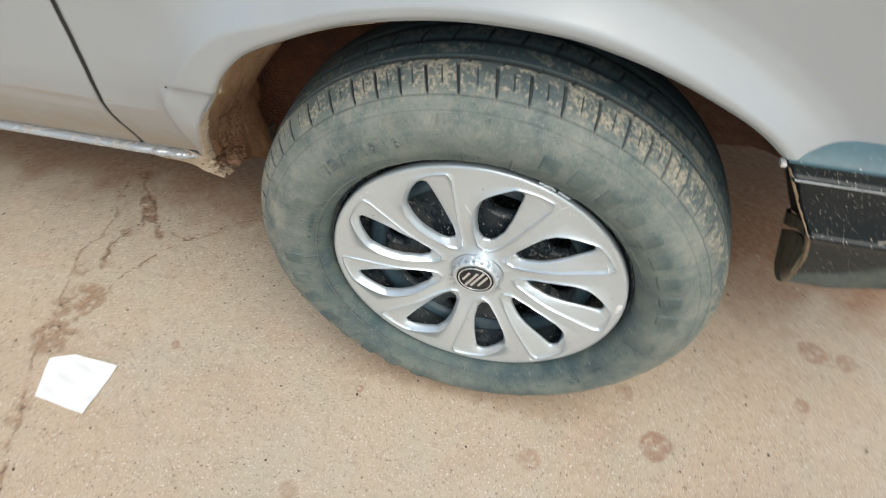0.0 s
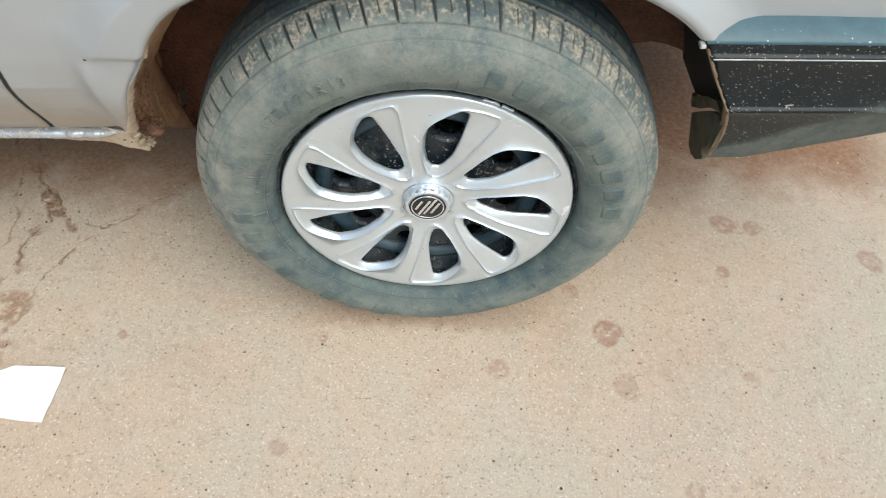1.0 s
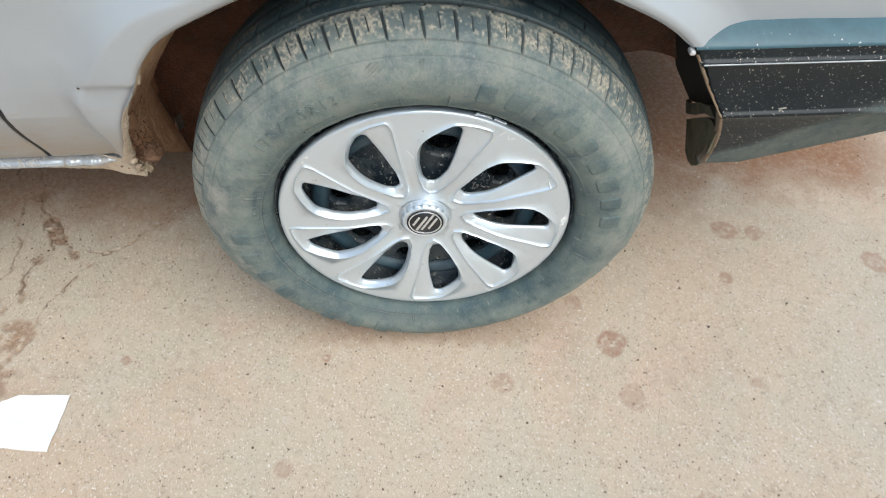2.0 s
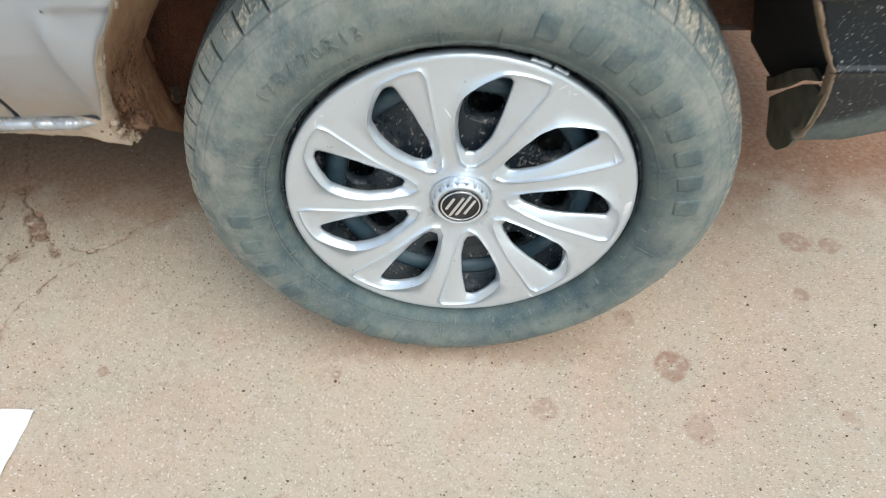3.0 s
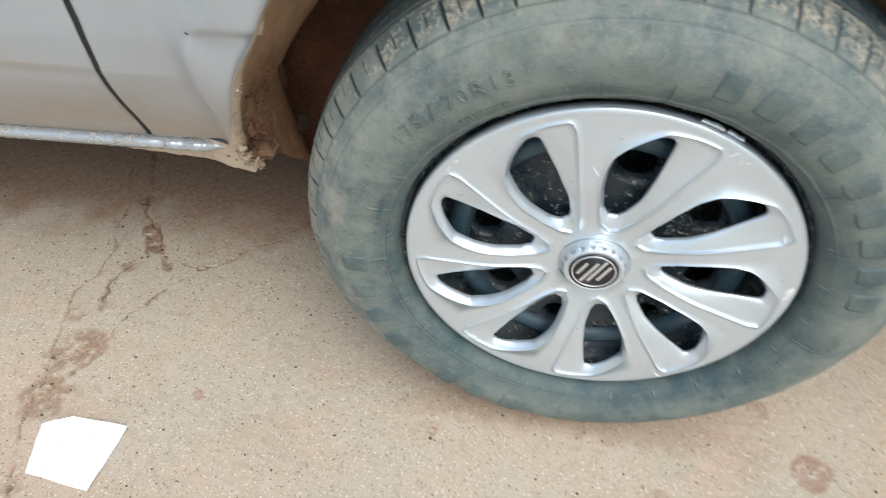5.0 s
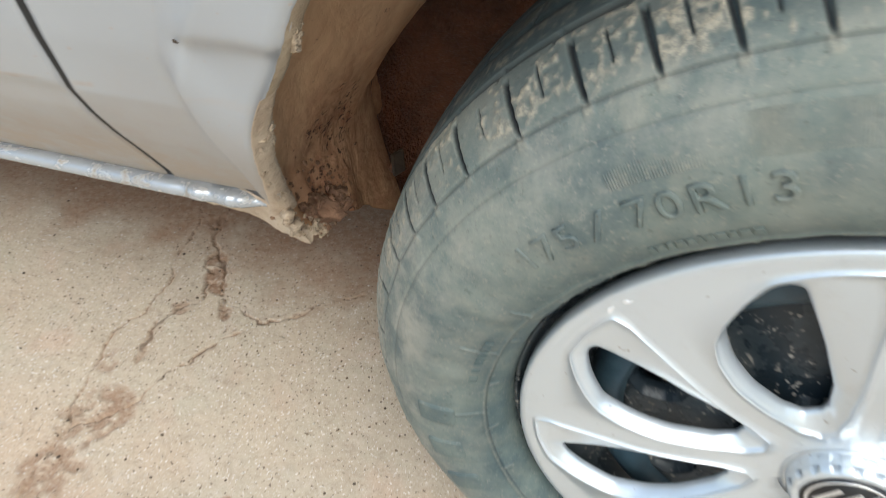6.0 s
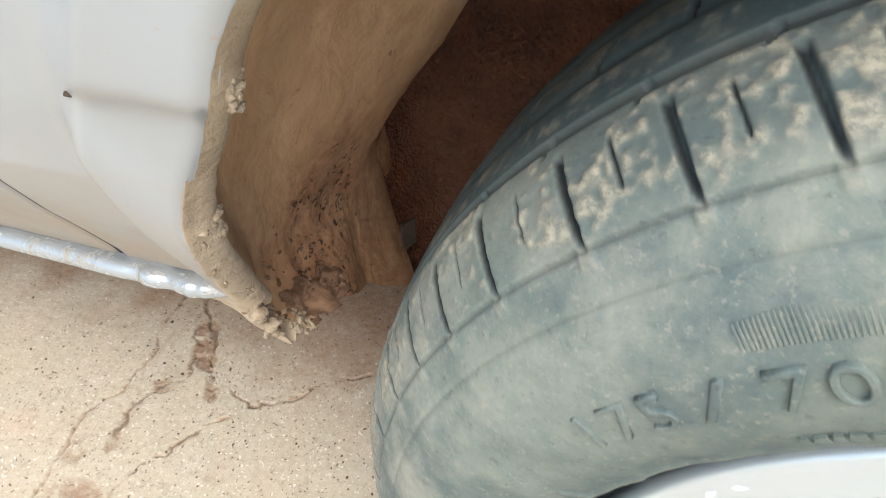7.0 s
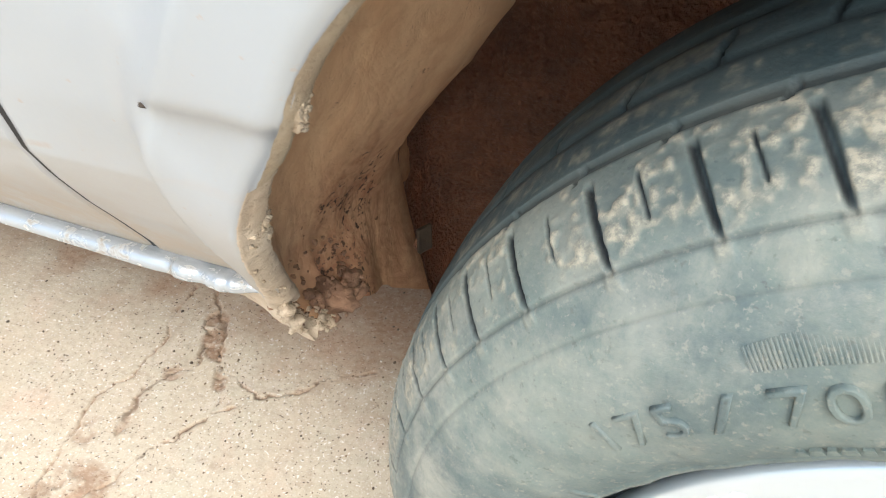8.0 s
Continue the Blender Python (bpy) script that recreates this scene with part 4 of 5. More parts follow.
def build_arch_mud():
    rng = random.Random(5)
    n = 420
    lip = resample(LIP, n * 2)[:n]
    # crust that wraps the lip, thick and ragged at the foot, thin higher up
    s = np.linspace(0, 1, n)
    thick = np.interp(s, [0, 0.08, 0.2, 0.28, 0.36, 0.5, 0.62, 0.8, 1], [0.0022, 0.0018, 0.0010, 0.0014, 0.0008, 0.0005, 0.0001, 0.0001, 0.0001])
    rows = []
    for k, (dy, dx) in enumerate([(-0.001, -0.016), (-0.0015, -0.012), (-0.001, -0.008), (0.000, -0.004), (0.002, -0.001), (0.004, 0.0), (0.007, 0.001), (0.010, 0.001), (0.013, 0.001), (0.017, -0.003)]):
        rag = fbm(s * 45, np.full(n, k * 0.35), 141, 4)
        fine = vnoise(s * 160, np.full(n, k * 0.7), 146)
        reach = np.interp(s, [0, 0.10, 0.2, 1], [0.8, 0.4, 0.12, 0.03])
        t = thick * np.clip(0.35 + 0.9 * rag + 0.35 * fine, -0.6, 1.6)
        edge = -0.004 if k == 0 else 0.0
        face = dx * reach if dx < -0.003 else dx
        y = lip[:, 1] + dy + (0.5 * (-t) if k < 4 else 0) - edge * (1 if k else 0.3) + (0.25 * (dx * reach) * -1 if k < 4 else 0)
        rows.append(np.stack([lip[:, 0] + face + (t if k >= 4 else 0), y, lip[:, 2] - (t * 0.7 if k >= 4 else 0) - 0.001], -1))
    v = np.stack(rows, 1)
    low = int(0.40 * n)
    me = mesh_of("mud_crust", v[:low + 1], grid_faces(low + 1, v.shape[1]))
    part("mud_crust", me, FILM, CAR, "crust of dried tan mud on the arch lip")
    me = mesh_of("mud_film", v[low:, 4:], grid_faces(n - low, v.shape[1] - 4))
    part("mud_film", me, MUD, CAR, "film of pale mud inside the arch lip")
    bm = bmesh.new()
    marks = [(0.04, 0.0085), (0.285, 0.0055), (0.30, 0.0065), (0.315, 0.0055), (0.33, 0.0042), (0.36, 0.0030), (0.475, 0.0050), (0.487, 0.0050), (0.50, 0.0030), (0.62, 0.0040), (0.74, 0.0022)]
    for i, (f, size) in enumerate(marks):
        q = lip[int(f * (n - 1))]
        for j in range(5):
            at = (q[0] + rng.uniform(-0.001, 0.001), q[1] + (0.011 if f > 0.2 else 0.005) + rng.gauss(0, 0.0016), q[2] + rng.gauss(0, 0.42) * size)
            clump(bm, at, size * rng.uniform(0.34, 0.52), 7 * i + j)
    # rounded knob at the foot
    for j, (dx, dy, dz, size) in enumerate(((0, 0, 0.011, 0.0050), (0.001, 0.002, 0.005, 0.0062), (0.0005, 0.004, -0.001, 0.0062), (0, 0.007, -0.007, 0.0055))):
        clump(bm, (-0.346 + dx, 0.062 + dy, 0.330 + dz), 0.85 * size, 1500 + j)
    # ragged tan rim hanging at the arch's foot
    for i in range(48):
        u = rng.random()
        at = Vector((-0.347, 0.062, 0.345)).lerp(Vector((-0.345, 0.100, 0.297)), u)
        clump(bm, at + Vector((rng.gauss(0, 0.002), rng.gauss(0, 0.003), rng.gauss(0, 0.0030))), rng.uniform(0.0008, 0.0026), 900 + i)
    for i in range(40):
        q = lip[int(rng.choice([rng.uniform(0, 0.12), rng.uniform(0, 0.36), rng.gauss(0.3, 0.02)]) * (n - 1)) % n]
        clump(bm, (q[0] + rng.uniform(-0.001, 0.002), q[1] + rng.uniform(0.001, 0.012), q[2] + rng.uniform(-0.002, 0.002)), rng.uniform(0.0006, 0.0016), 60 + i)
    for f in bm.faces:
        f.smooth = True
    tagged(part("lip_mud", bm, LUMP, CAR, "crumbs of dried tan mud stuck on the arch lip"), kind="stuff")
    bm = bmesh.new()
    for i, (x, y, z, size) in enumerate(((-0.349, 0.109, 0.309, 0.0105), (-0.343, 0.121, 0.304, 0.0085), (-0.353, 0.099, 0.315, 0.0080), (-0.346, 0.128, 0.311, 0.0070))):
        clump(bm, (x, y, z), size, 380 + i)
    for i in range(45):
        clump(bm, (-0.349 + rng.uniform(-0.010, 0.014), 0.100 + rng.gauss(0.012, 0.010), 0.307 + rng.gauss(0.004, 0.0065)), rng.uniform(0.0012, 0.0030), 400 + i)
    for i in range(120):
        u = rng.random() ** 1.2
        y = 0.070 + 0.06 * rng.random() + 0.07 * u * rng.random()
        z = np.interp(y, [0.06, 0.08, 0.11, 0.2], [0.340, 0.310, 0.290, 0.268]) + 0.002 + 0.13 * u * rng.random()
        clump(bm, (-0.366 + rng.uniform(0, 0.005) + (0.020 * rng.random() if z < 0.325 else 0), y, float(z)), rng.uniform(0.0008, 0.0024) * (1 - 0.5 * u), 200 + i)
    for f in bm.faces:
        f.smooth = True
    tagged(part("arch_mud", bm, REDMUD, CAR, "reddish caked mud at the foot of the arch"), kind="stuff")


build_fender()
build_door()
build_sill()
build_bumper()
build_liners()
build_shell()
build_arch_mud()


# ---------------------------------------------------------------- wheel
WHEEL_POSE = pose(0, 0, 0, 0, 0, -3.0) @ pose(0, 0, 0.284, 0.78, 0, 0)
TYRE_PROFILE = [(0.176, 0.027), (0.1830, 0.0155), (0.1852, 0.0065), (0.1886, -0.0022), (0.196, -0.0095), (0.210, -0.0160), (0.226, -0.0180), (0.240, -0.0155), (0.252, -0.0095),
                (0.262, -0.0015), (0.2690, 0.0060), (0.2750, 0.0145), (0.2797, 0.0250), (0.2830, 0.042), (0.2850, 0.066), (0.2850, 0.094), (0.2828, 0.120),
                (0.2770, 0.136), (0.264, 0.149), (0.240, 0.158), (0.220, 0.160), (0.195, 0.151), (0.178, 0.134), (0.172, 0.120)]
SLOTS = [166.5, 159.5, 153.7, 148.3, 142.3, 134.9, 127.9, 121.6, 115.8, 110.4, 104.7, 98.2, 90.6, 84.0, 77.4, 70.2, 63.5, 57.8, 52.6]
SLOTS += [46.5 - 6.62 * i for i in range(36)]


def build_tyre(wheel):
    nt = 2400
    fine_part = resample(TYRE_PROFILE, 900)
    cut = int(np.argmax(fine_part[:, 1] > 0.042))
    p = np.concatenate([resample(fine_part[:cut:6], 175)[:-1], resample(fine_part[cut::8], 64)])
    ns = len(p)
    d = np.gradient(p, axis=0)
    d /= np.linalg.norm(d, axis=1)[:, None]
    nr, ny = -d[:, 1] * -1, d[:, 0] * -1
    # outward normal of the section
    if nr[ns // 2] < 0:
        nr, ny = -nr, -ny
    th = np.linspace(0, 2 * math.pi, nt, endpoint=False)
    TH, R = np.meshgrid(th, p[:, 0], indexing="ij")
    _, Yp = np.meshgrid(th, p[:, 1], indexing="ij")
    deg = np.degrees(TH)
    front = Yp < 0.06
    disp = np.zeros_like(R)
    slot_shade, pale, channel = np.zeros_like(R), np.zeros_like(R), np.zeros_like(R)
    # slanted shoulder slots, and fine sipes half way between them
    order = sorted(s % 360 for s in SLOTS)
    for i, s in enumerate(order):
        nxt = order[(i + 1) % len(order)] + (360 if i + 1 == len(order) else 0)
        lean = 100.0 * (0.02 - Yp)
        dd = ((deg - s + lean * 0.4 + 180) % 360 - 180) * math.pi / 180 * R
        tip = 0.5 + 0.3 * smooth(0.0, 0.018, Yp)
        across = smooth(0.0027, 0.0008, np.abs(dd) / tip)
        along = smooth(-0.001, 0.005, Yp) * smooth(0.029, 0.026, Yp) * (R > 0.26)
        disp -= 0.0026 * across * along * front
        channel = np.maximum(channel, across * along * front)
        # shade painted along one edge and the floor of each cut
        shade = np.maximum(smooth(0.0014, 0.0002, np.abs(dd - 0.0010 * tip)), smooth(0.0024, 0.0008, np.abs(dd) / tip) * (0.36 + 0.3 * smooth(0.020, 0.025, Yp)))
        slot_shade = np.maximum(slot_shade, shade * along)
        faint = smooth(0.0032, 0.0016, np.abs(dd)) * smooth(0.259, 0.262, R) * (Yp < 0.002) * (Yp > -0.02)
        disp += 0.0006 * faint
        pale = np.maximum(pale, faint)
        m = (s + nxt) / 2
        d2 = ((deg - m + lean * 0.4 + 180) % 360 - 180) * math.pi / 180 * R
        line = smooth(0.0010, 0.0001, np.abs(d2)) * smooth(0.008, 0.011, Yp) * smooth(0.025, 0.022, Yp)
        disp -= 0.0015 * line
        slot_shade = np.maximum(slot_shade, 0.9 * line)
    # grooves round the tread, cross cuts between them
    for y0, w in ((0.036, 0.0030), (0.064, 0.0036), (0.092, 0.0036)):
        g = smooth(w, w * 0.6, np.abs(Yp - y0))
        disp -= (0.0016 if y0 < 0.05 else 0.003) * g * (R > 0.27)
        slot_shade = np.maximum(slot_shade, 0.6 * g * (R > 0.27))
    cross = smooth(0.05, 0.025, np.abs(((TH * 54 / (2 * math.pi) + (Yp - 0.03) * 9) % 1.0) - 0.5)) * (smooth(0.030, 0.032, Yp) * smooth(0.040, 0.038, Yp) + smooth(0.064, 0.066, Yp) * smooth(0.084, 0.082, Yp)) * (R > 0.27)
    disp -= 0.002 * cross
    slot_shade = np.maximum(slot_shade, 0.7 * cross)
    # moulded rings on the side wall
    side = (Yp < 0.02)
    disp -= 0.0009 * smooth(0.0011, 0.0004, np.abs(R - 0.2645)) * side
    disp -= 0.0006 * smooth(0.0011, 0.0004, np.abs(R - 0.2535)) * side
    slot_shade = np.maximum(slot_shade, 0.34 * smooth(0.0009, 0.0003, np.abs(R - 0.2645)) * (Yp < 0.02))
    slot_shade = np.maximum(slot_shade, 0.2 * smooth(0.0009, 0.0003, np.abs(R - 0.2535)) * (Yp < 0.02))
    # the ring by the bead is worn away on one side
    worn = 1 - 0.85 * smooth(70, 40, np.abs((deg + 30 + 180) % 360 - 180))
    disp += 0.0010 * smooth(0.0012, 0.0005, np.abs(R - 0.1965)) * side * worn
    # painted dark line beside the raised ring, as its shade
    slot_shade = np.maximum(slot_shade, 0.4 * smooth(0.0009, 0.0004, np.abs(R - 0.1952)) * side * worn)
    pale = np.maximum(pale, 0.8 * smooth(0.0012, 0.0005, np.abs(R - 0.1965)) * side * worn)
    # short radial marks near the bead
    for k in range(26):
        a = 7 + k * 13.85
        dd = ((deg - a + 180) % 360 - 180) * math.pi / 180 * R
        tick = smooth(0.0013, 0.0005, np.abs(dd)) * smooth(0.1895, 0.1905, R) * smooth(0.1965, 0.195, R) * side
        disp += 0.0007 * tick
        pale = np.maximum(pale, tick)
    # moulded radial lines beside the lettering
    for a, r0, r1 in ((163.0, 0.196, 0.216), (151.0, 0.1965, 0.206), (96.5, 0.197, 0.209), (83.0, 0.196, 0.214), (38.0, 0.197, 0.206), (-14.0, 0.196, 0.214), (-95.0, 0.196, 0.213), (-178.0, 0.196, 0.212)):
        dd = ((deg - a + 180) % 360 - 180) * math.pi / 180 * R
        rib = smooth(0.0012, 0.0005, np.abs(dd)) * smooth(r0 - 0.001, r0, R) * smooth(r1 + 0.001, r1, R) * side
        disp += 0.0007 * rib
        pale = np.maximum(pale, 0.6 * rib)
        # painted dark line beside each rib, as its shade
        slot_shade = np.maximum(slot_shade, 0.3 * smooth(0.0010, 0.0004, np.abs(dd - 0.0018)) * smooth(r0 - 0.001, r0, R) * smooth(r1 + 0.001, r1, R) * side)
    # slightly uneven side wall
    disp += 0.0005 * vnoise(TH * 120 / (2 * math.pi), R * 60, 111, 120) * side
    # mud caked on the shoulder blocks
    arc = TH * 0.28
    SS = np.cumsum(np.concatenate([[0], np.linalg.norm(np.diff(p, axis=0), axis=1)]))[None, :] + 0 * TH
    n1 = 0.5 * vnoise(arc * 60, SS * 60, 121) + 0.6 * vnoise(arc * 170, SS * 170, 122) + 0.75 * vnoise(arc * 400, SS * 400, 123)
    band = smooth(-0.002, 0.008, Yp) * smooth(0.036, 0.030, Yp) * (R > 0.262) + 0.55 * smooth(0.040, 0.043, Yp) * (R > 0.268) * smooth(0.062, 0.055, Yp) + 0.4 * smooth(0.068, 0.072, Yp) * (R > 0.268) * smooth(0.090, 0.084, Yp)
    more = 0.5 + 0.5 * vnoise(arc * 14, SS * 14, 124)
    mud = smooth(-0.75, 0.75, n1 + 0.9 * (more - 0.5)) * band * (1 - slot_shade) * (1 - 0.85 * channel)
    mud = np.maximum(mud, 0.45 * pale)
    disp += 0.0009 * mud * (0.5 + 0.5 * n1) * band * (1 - channel)
    # slots and lettering cleaner; arch shade painted into tread and upper shoulder
    clean_and_shade = np.maximum(0.75 * channel, 1.0 * smooth(0.026, 0.046, Yp) * (R > 0.262))
    clean_and_shade = np.maximum(clean_and_shade, 0.58 * smooth(-0.002, 0.012, Yp) * (R > 0.262) * smooth(152, 128, deg))
    # side wall darker towards the bead
    clean_and_shade = np.maximum(clean_and_shade, 0.34 * smooth(0.219, 0.201, R) * side)
    for a0, a1 in ((4, 80), (-182, -102)):
        inside = smooth(a0 - 1, a0 + 2, (deg + 182) % 360 - 182) * smooth(a1 + 1, a1 - 2, (deg + 182) % 360 - 182)
        clean_and_shade = np.maximum(clean_and_shade, 0.12 * inside * smooth(0.205, 0.212, R) * smooth(0.244, 0.238, R) * side)
    dust = (0.25 * smooth(0.222, 0.245, R) + 0.28 * smooth(0.195, 0.205, R)) * (Yp < 0.04)
    dust = dust + 0.4 * smooth(138, 166, deg) * smooth(235, 200, deg) * smooth(0.225, 0.25, R) * (Yp < 0.03)
    Rn, Yn = R + disp * nr[None, :], Yp + disp * ny[None, :]
    X, Z = Rn * np.cos(TH), Rn * np.sin(TH)
    # flat at the foot, with a bulged wall above it
    low = smooth(-0.20, -0.277, Z) * smooth(0.2, 0.10, np.abs(X))
    Yn = Yn - 0.002 * low * smooth(0.04, -0.01, Yn) * smooth(0.285, 0.25, R)
    # the lower shoulder is worn rounder
    Yn = Yn + (0.007 * smooth(-0.06, -0.22, Z) + 0.004 * smooth(0.02, -0.12, Z) * smooth(0.0, 0.12, X)) * smooth(0.222, 0.262, R) * smooth(0.09, 0.03, Yp)
    Z = np.maximum(Z, -0.2772)
    v = np.stack([X, Yn, Z], -1)
    me = mesh_of("tyre", v, grid_faces(nt, ns, True), True, {"mud": mud, "slot_shade": slot_shade, "clean_and_shade": clean_and_shade, "dust": dust})
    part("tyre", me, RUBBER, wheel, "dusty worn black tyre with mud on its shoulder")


def wall_y(r):
    p = resample(TYRE_PROFILE[:15], 200)
    return np.interp(r, p[:, 0], p[:, 1])


def bent(me, r0, angle0, flip=1):
    """Lays a flat mesh (x along, y up, z proud) on the tyre's side wall; x runs clockwise from angle0 (degrees)."""
    co = np.empty(len(me.vertices) * 3, np.float32)
    me.vertices.foreach_get("co", co)
    co = co.reshape(-1, 3)
    r = r0 + co[:, 1]
    a = np.radians(angle0) - co[:, 0] / r0
    y = wall_y(r) - co[:, 2]
    me.vertices.foreach_set("co", np.stack([r * np.cos(a), y, r * np.sin(a)], -1).astype(np.float32).ravel())
    me.update()
    return me


def build_lettering(wheel):
    bm = bmesh.new()
    for body, a0, a1 in (("175", 140.7, 133.5), ("/", 132.1, 129.2), ("70R13", 127.2, 112.4)):
        cu = bpy.data.curves.new("size_text", "FONT")
        cu.body = body
        cu.size, cu.extrude, cu.space_character, cu.resolution_u = 0.0180, 0.0012, 1.16, 3
        cu.offset = -0.0004
        cu.bevel_depth, cu.bevel_resolution = 0.0004, 1
        ob = new("size_text", cu)
        bpy.context.view_layer.update()
        me = bpy.data.meshes.new_from_object(ob.evaluated_get(bpy.context.evaluated_depsgraph_get()))
        bpy.data.objects.remove(ob)
        co = np.array([v.co[:] for v in me.vertices])
        lo, hi = co[:, 0].min(), co[:, 0].max()
        co[:, 0] = (co[:, 0] - lo) / (hi - lo) * math.radians(a0 - a1) * 0.2190
        me.vertices.foreach_set("co", co.astype(np.float32).ravel())
        bm.from_mesh(bent(me, 0.2190, a0))
    me = bpy.data.meshes.new("size_marking")
    bm.to_mesh(me)
    bm.free()
    at = me.attributes.new("clean_and_shade", "FLOAT", "POINT")
    at.data.foreach_set("value", np.full(len(me.vertices), 0.30, np.float32))
    at = me.attributes.new("dust", "FLOAT", "POINT")
    at.data.foreach_set("value", np.full(len(me.vertices), 0.30, np.float32))
    part("size_marking", me, RUBBER, wheel, "raised tyre size lettering")
    # maker's and model words as plain raised bars
    rng = random.Random(8)
    for centre, r in [(74.3 - 8.6 * i, 0.2100) for i in range(9)] + [(-106.5 - 10.1 * i, 0.2115) for i in range(8)]:
        width, tall, round_off = 0.0205 * rng.uniform(0.92, 1.05), 0.0260, 0.0065
        bm = bmesh.new()
        nu, nv = 13, 15
        rows = []
        for i in range(nu):
            row = []
            for j in range(nv):
                u, w = (i / (nu - 1) - 0.5) * width, (j / (nv - 1) - 0.5) * tall
                # rounded corners and soft flanks
                cx, cy = max(abs(u) - width / 2 + round_off, 0), max(abs(w) - tall / 2 + round_off, 0)
                over = math.hypot(cx, cy)
                if over > round_off:
                    u -= math.copysign(cx * (1 - round_off / over), u)
                    w -= math.copysign(cy * (1 - round_off / over), w)
                rim = i in (0, nu - 1) or j in (0, nv - 1)
                row.append(bm.verts.new((u, tall / 2 + w, -0.001 if rim else 0.0014)))
            rows.append(row)
        for i in range(nu - 1):
            for j in range(nv - 1):
                bm.faces.new((rows[i][j], rows[i + 1][j], rows[i + 1][j + 1], rows[i][j + 1]))
        for f in bm.faces:
            f.smooth = True
        me = bpy.data.meshes.new("raised_bar")
        bm.to_mesh(me)
        bm.free()
        bent(me, r, centre)
        for key, value in (("clean_and_shade", 0.27), ("dust", 0.12)):
            at = me.attributes.new(key, "FLOAT", "POINT")
            at.data.foreach_set("value", np.full(len(me.vertices), value, np.float32))
        part("raised_bar", me, RUBBER, wheel)


def build_rib_band(wheel):
    # fine radial ribs moulded above the size marking
    bm = bmesh.new()
    pitch = 0.27
    rr = np.linspace(0.2365, 0.2505, 5)
    for i in range(int((128 - 90) / pitch)):
        a = 90 + i * pitch
        tall = rr[0] + (rr - rr[0]) * float(np.interp(a, [90, 116, 128], [1.0, 1.0, 0.45]))
        rows = []
        for r in tall:
            y = float(wall_y(r))
            rows.append([bm.verts.new((r * math.cos(radians(a + d)), y + h, r * math.sin(radians(a + d)))) for d, h in ((-0.11, 0.0004), (-0.045, -0.0002), (0.045, -0.0002), (0.11, 0.0004))])
        for p, q in zip(rows, rows[1:]):
            for m in range(3):
                bm.faces.new((p[m], p[m + 1], q[m + 1], q[m]))
    me = bpy.data.meshes.new("rib_band")
    bm.to_mesh(me)
    bm.free()
    for key, value in (("mud", 0.24), ("dust", 0.6)):
        at = me.attributes.new(key, "FLOAT", "POINT")
        at.data.foreach_set("value", np.full(len(me.vertices), value, np.float32))
    tagged(part("rib_band", me, RUBBER, wheel, "band of fine moulded ribs"), kind="stuff")


def build_small_print(wheel):
    # lines of moulded small print as rows of tiny raised bars: radius, first and last angle, height
    rng = random.Random(21)
    bm = bmesh.new()
    for r, a0, a1, tall in ((0.2015, 128, 116, 0.0042), (0.2085, -70, -74, 0.005), (0.2085, -56, -60, 0.005), (0.2085, -43, -47, 0.005), (0.2015, -16, -35, 0.0042),
                            (0.2030, 104, 92, 0.0042), (0.2015, 172, 160, 0.0042)):
        a = a0
        while a > a1:
            w = rng.uniform(0.0016, 0.0034)
            if rng.random() < 0.86:
                made = bmesh.ops.create_grid(bm, x_segments=1, y_segments=2, size=0.5)["verts"]
                faces = list({f for v in made for f in v.link_faces})
                for v in made:
                    rr = r + tall * (v.co.y + 0.5)
                    t = radians(a) - w * (v.co.x + 0.5) / r
                    v.co = Vector((rr * math.cos(t), float(wall_y(rr)) - 0.0011, rr * math.sin(t)))
                ret = bmesh.ops.extrude_face_region(bm, geom=faces)
                for v in [g for g in ret["geom"] if isinstance(g, bmesh.types.BMVert)]:
                    v.co.y += 0.0025
            a -= math.degrees((w + 0.0014) / r)
    bmesh.ops.recalc_face_normals(bm, faces=bm.faces)
    tagged(part("small_print", bm, RUBBER, wheel, "fine moulded print on the side wall"), kind="stuff")


def star(poly, centre, dirs):
    """Distance from centre to a closed outline along each direction."""
    q = np.array(poly, float) - centre
    for cut in (0.10, 0.16, 0.2):
        nxt = np.roll(q, -1, axis=0)
        q = np.stack([(1 - cut) * q + cut * nxt, cut * q + (1 - cut) * nxt], 1).reshape(-1, 2)
    steps = np.linspace(0, 1, 12, endpoint=False)[None, :, None]
    q = (q[:, None] * (1 - steps) + np.roll(q, -1, axis=0)[:, None] * steps).reshape(-1, 2)
    a, r = np.arctan2(q[:, 1], q[:, 0]), np.hypot(q[:, 0], q[:, 1])
    o = np.argsort(a)
    return np.interp(dirs, a[o], r[o], period=2 * math.pi)


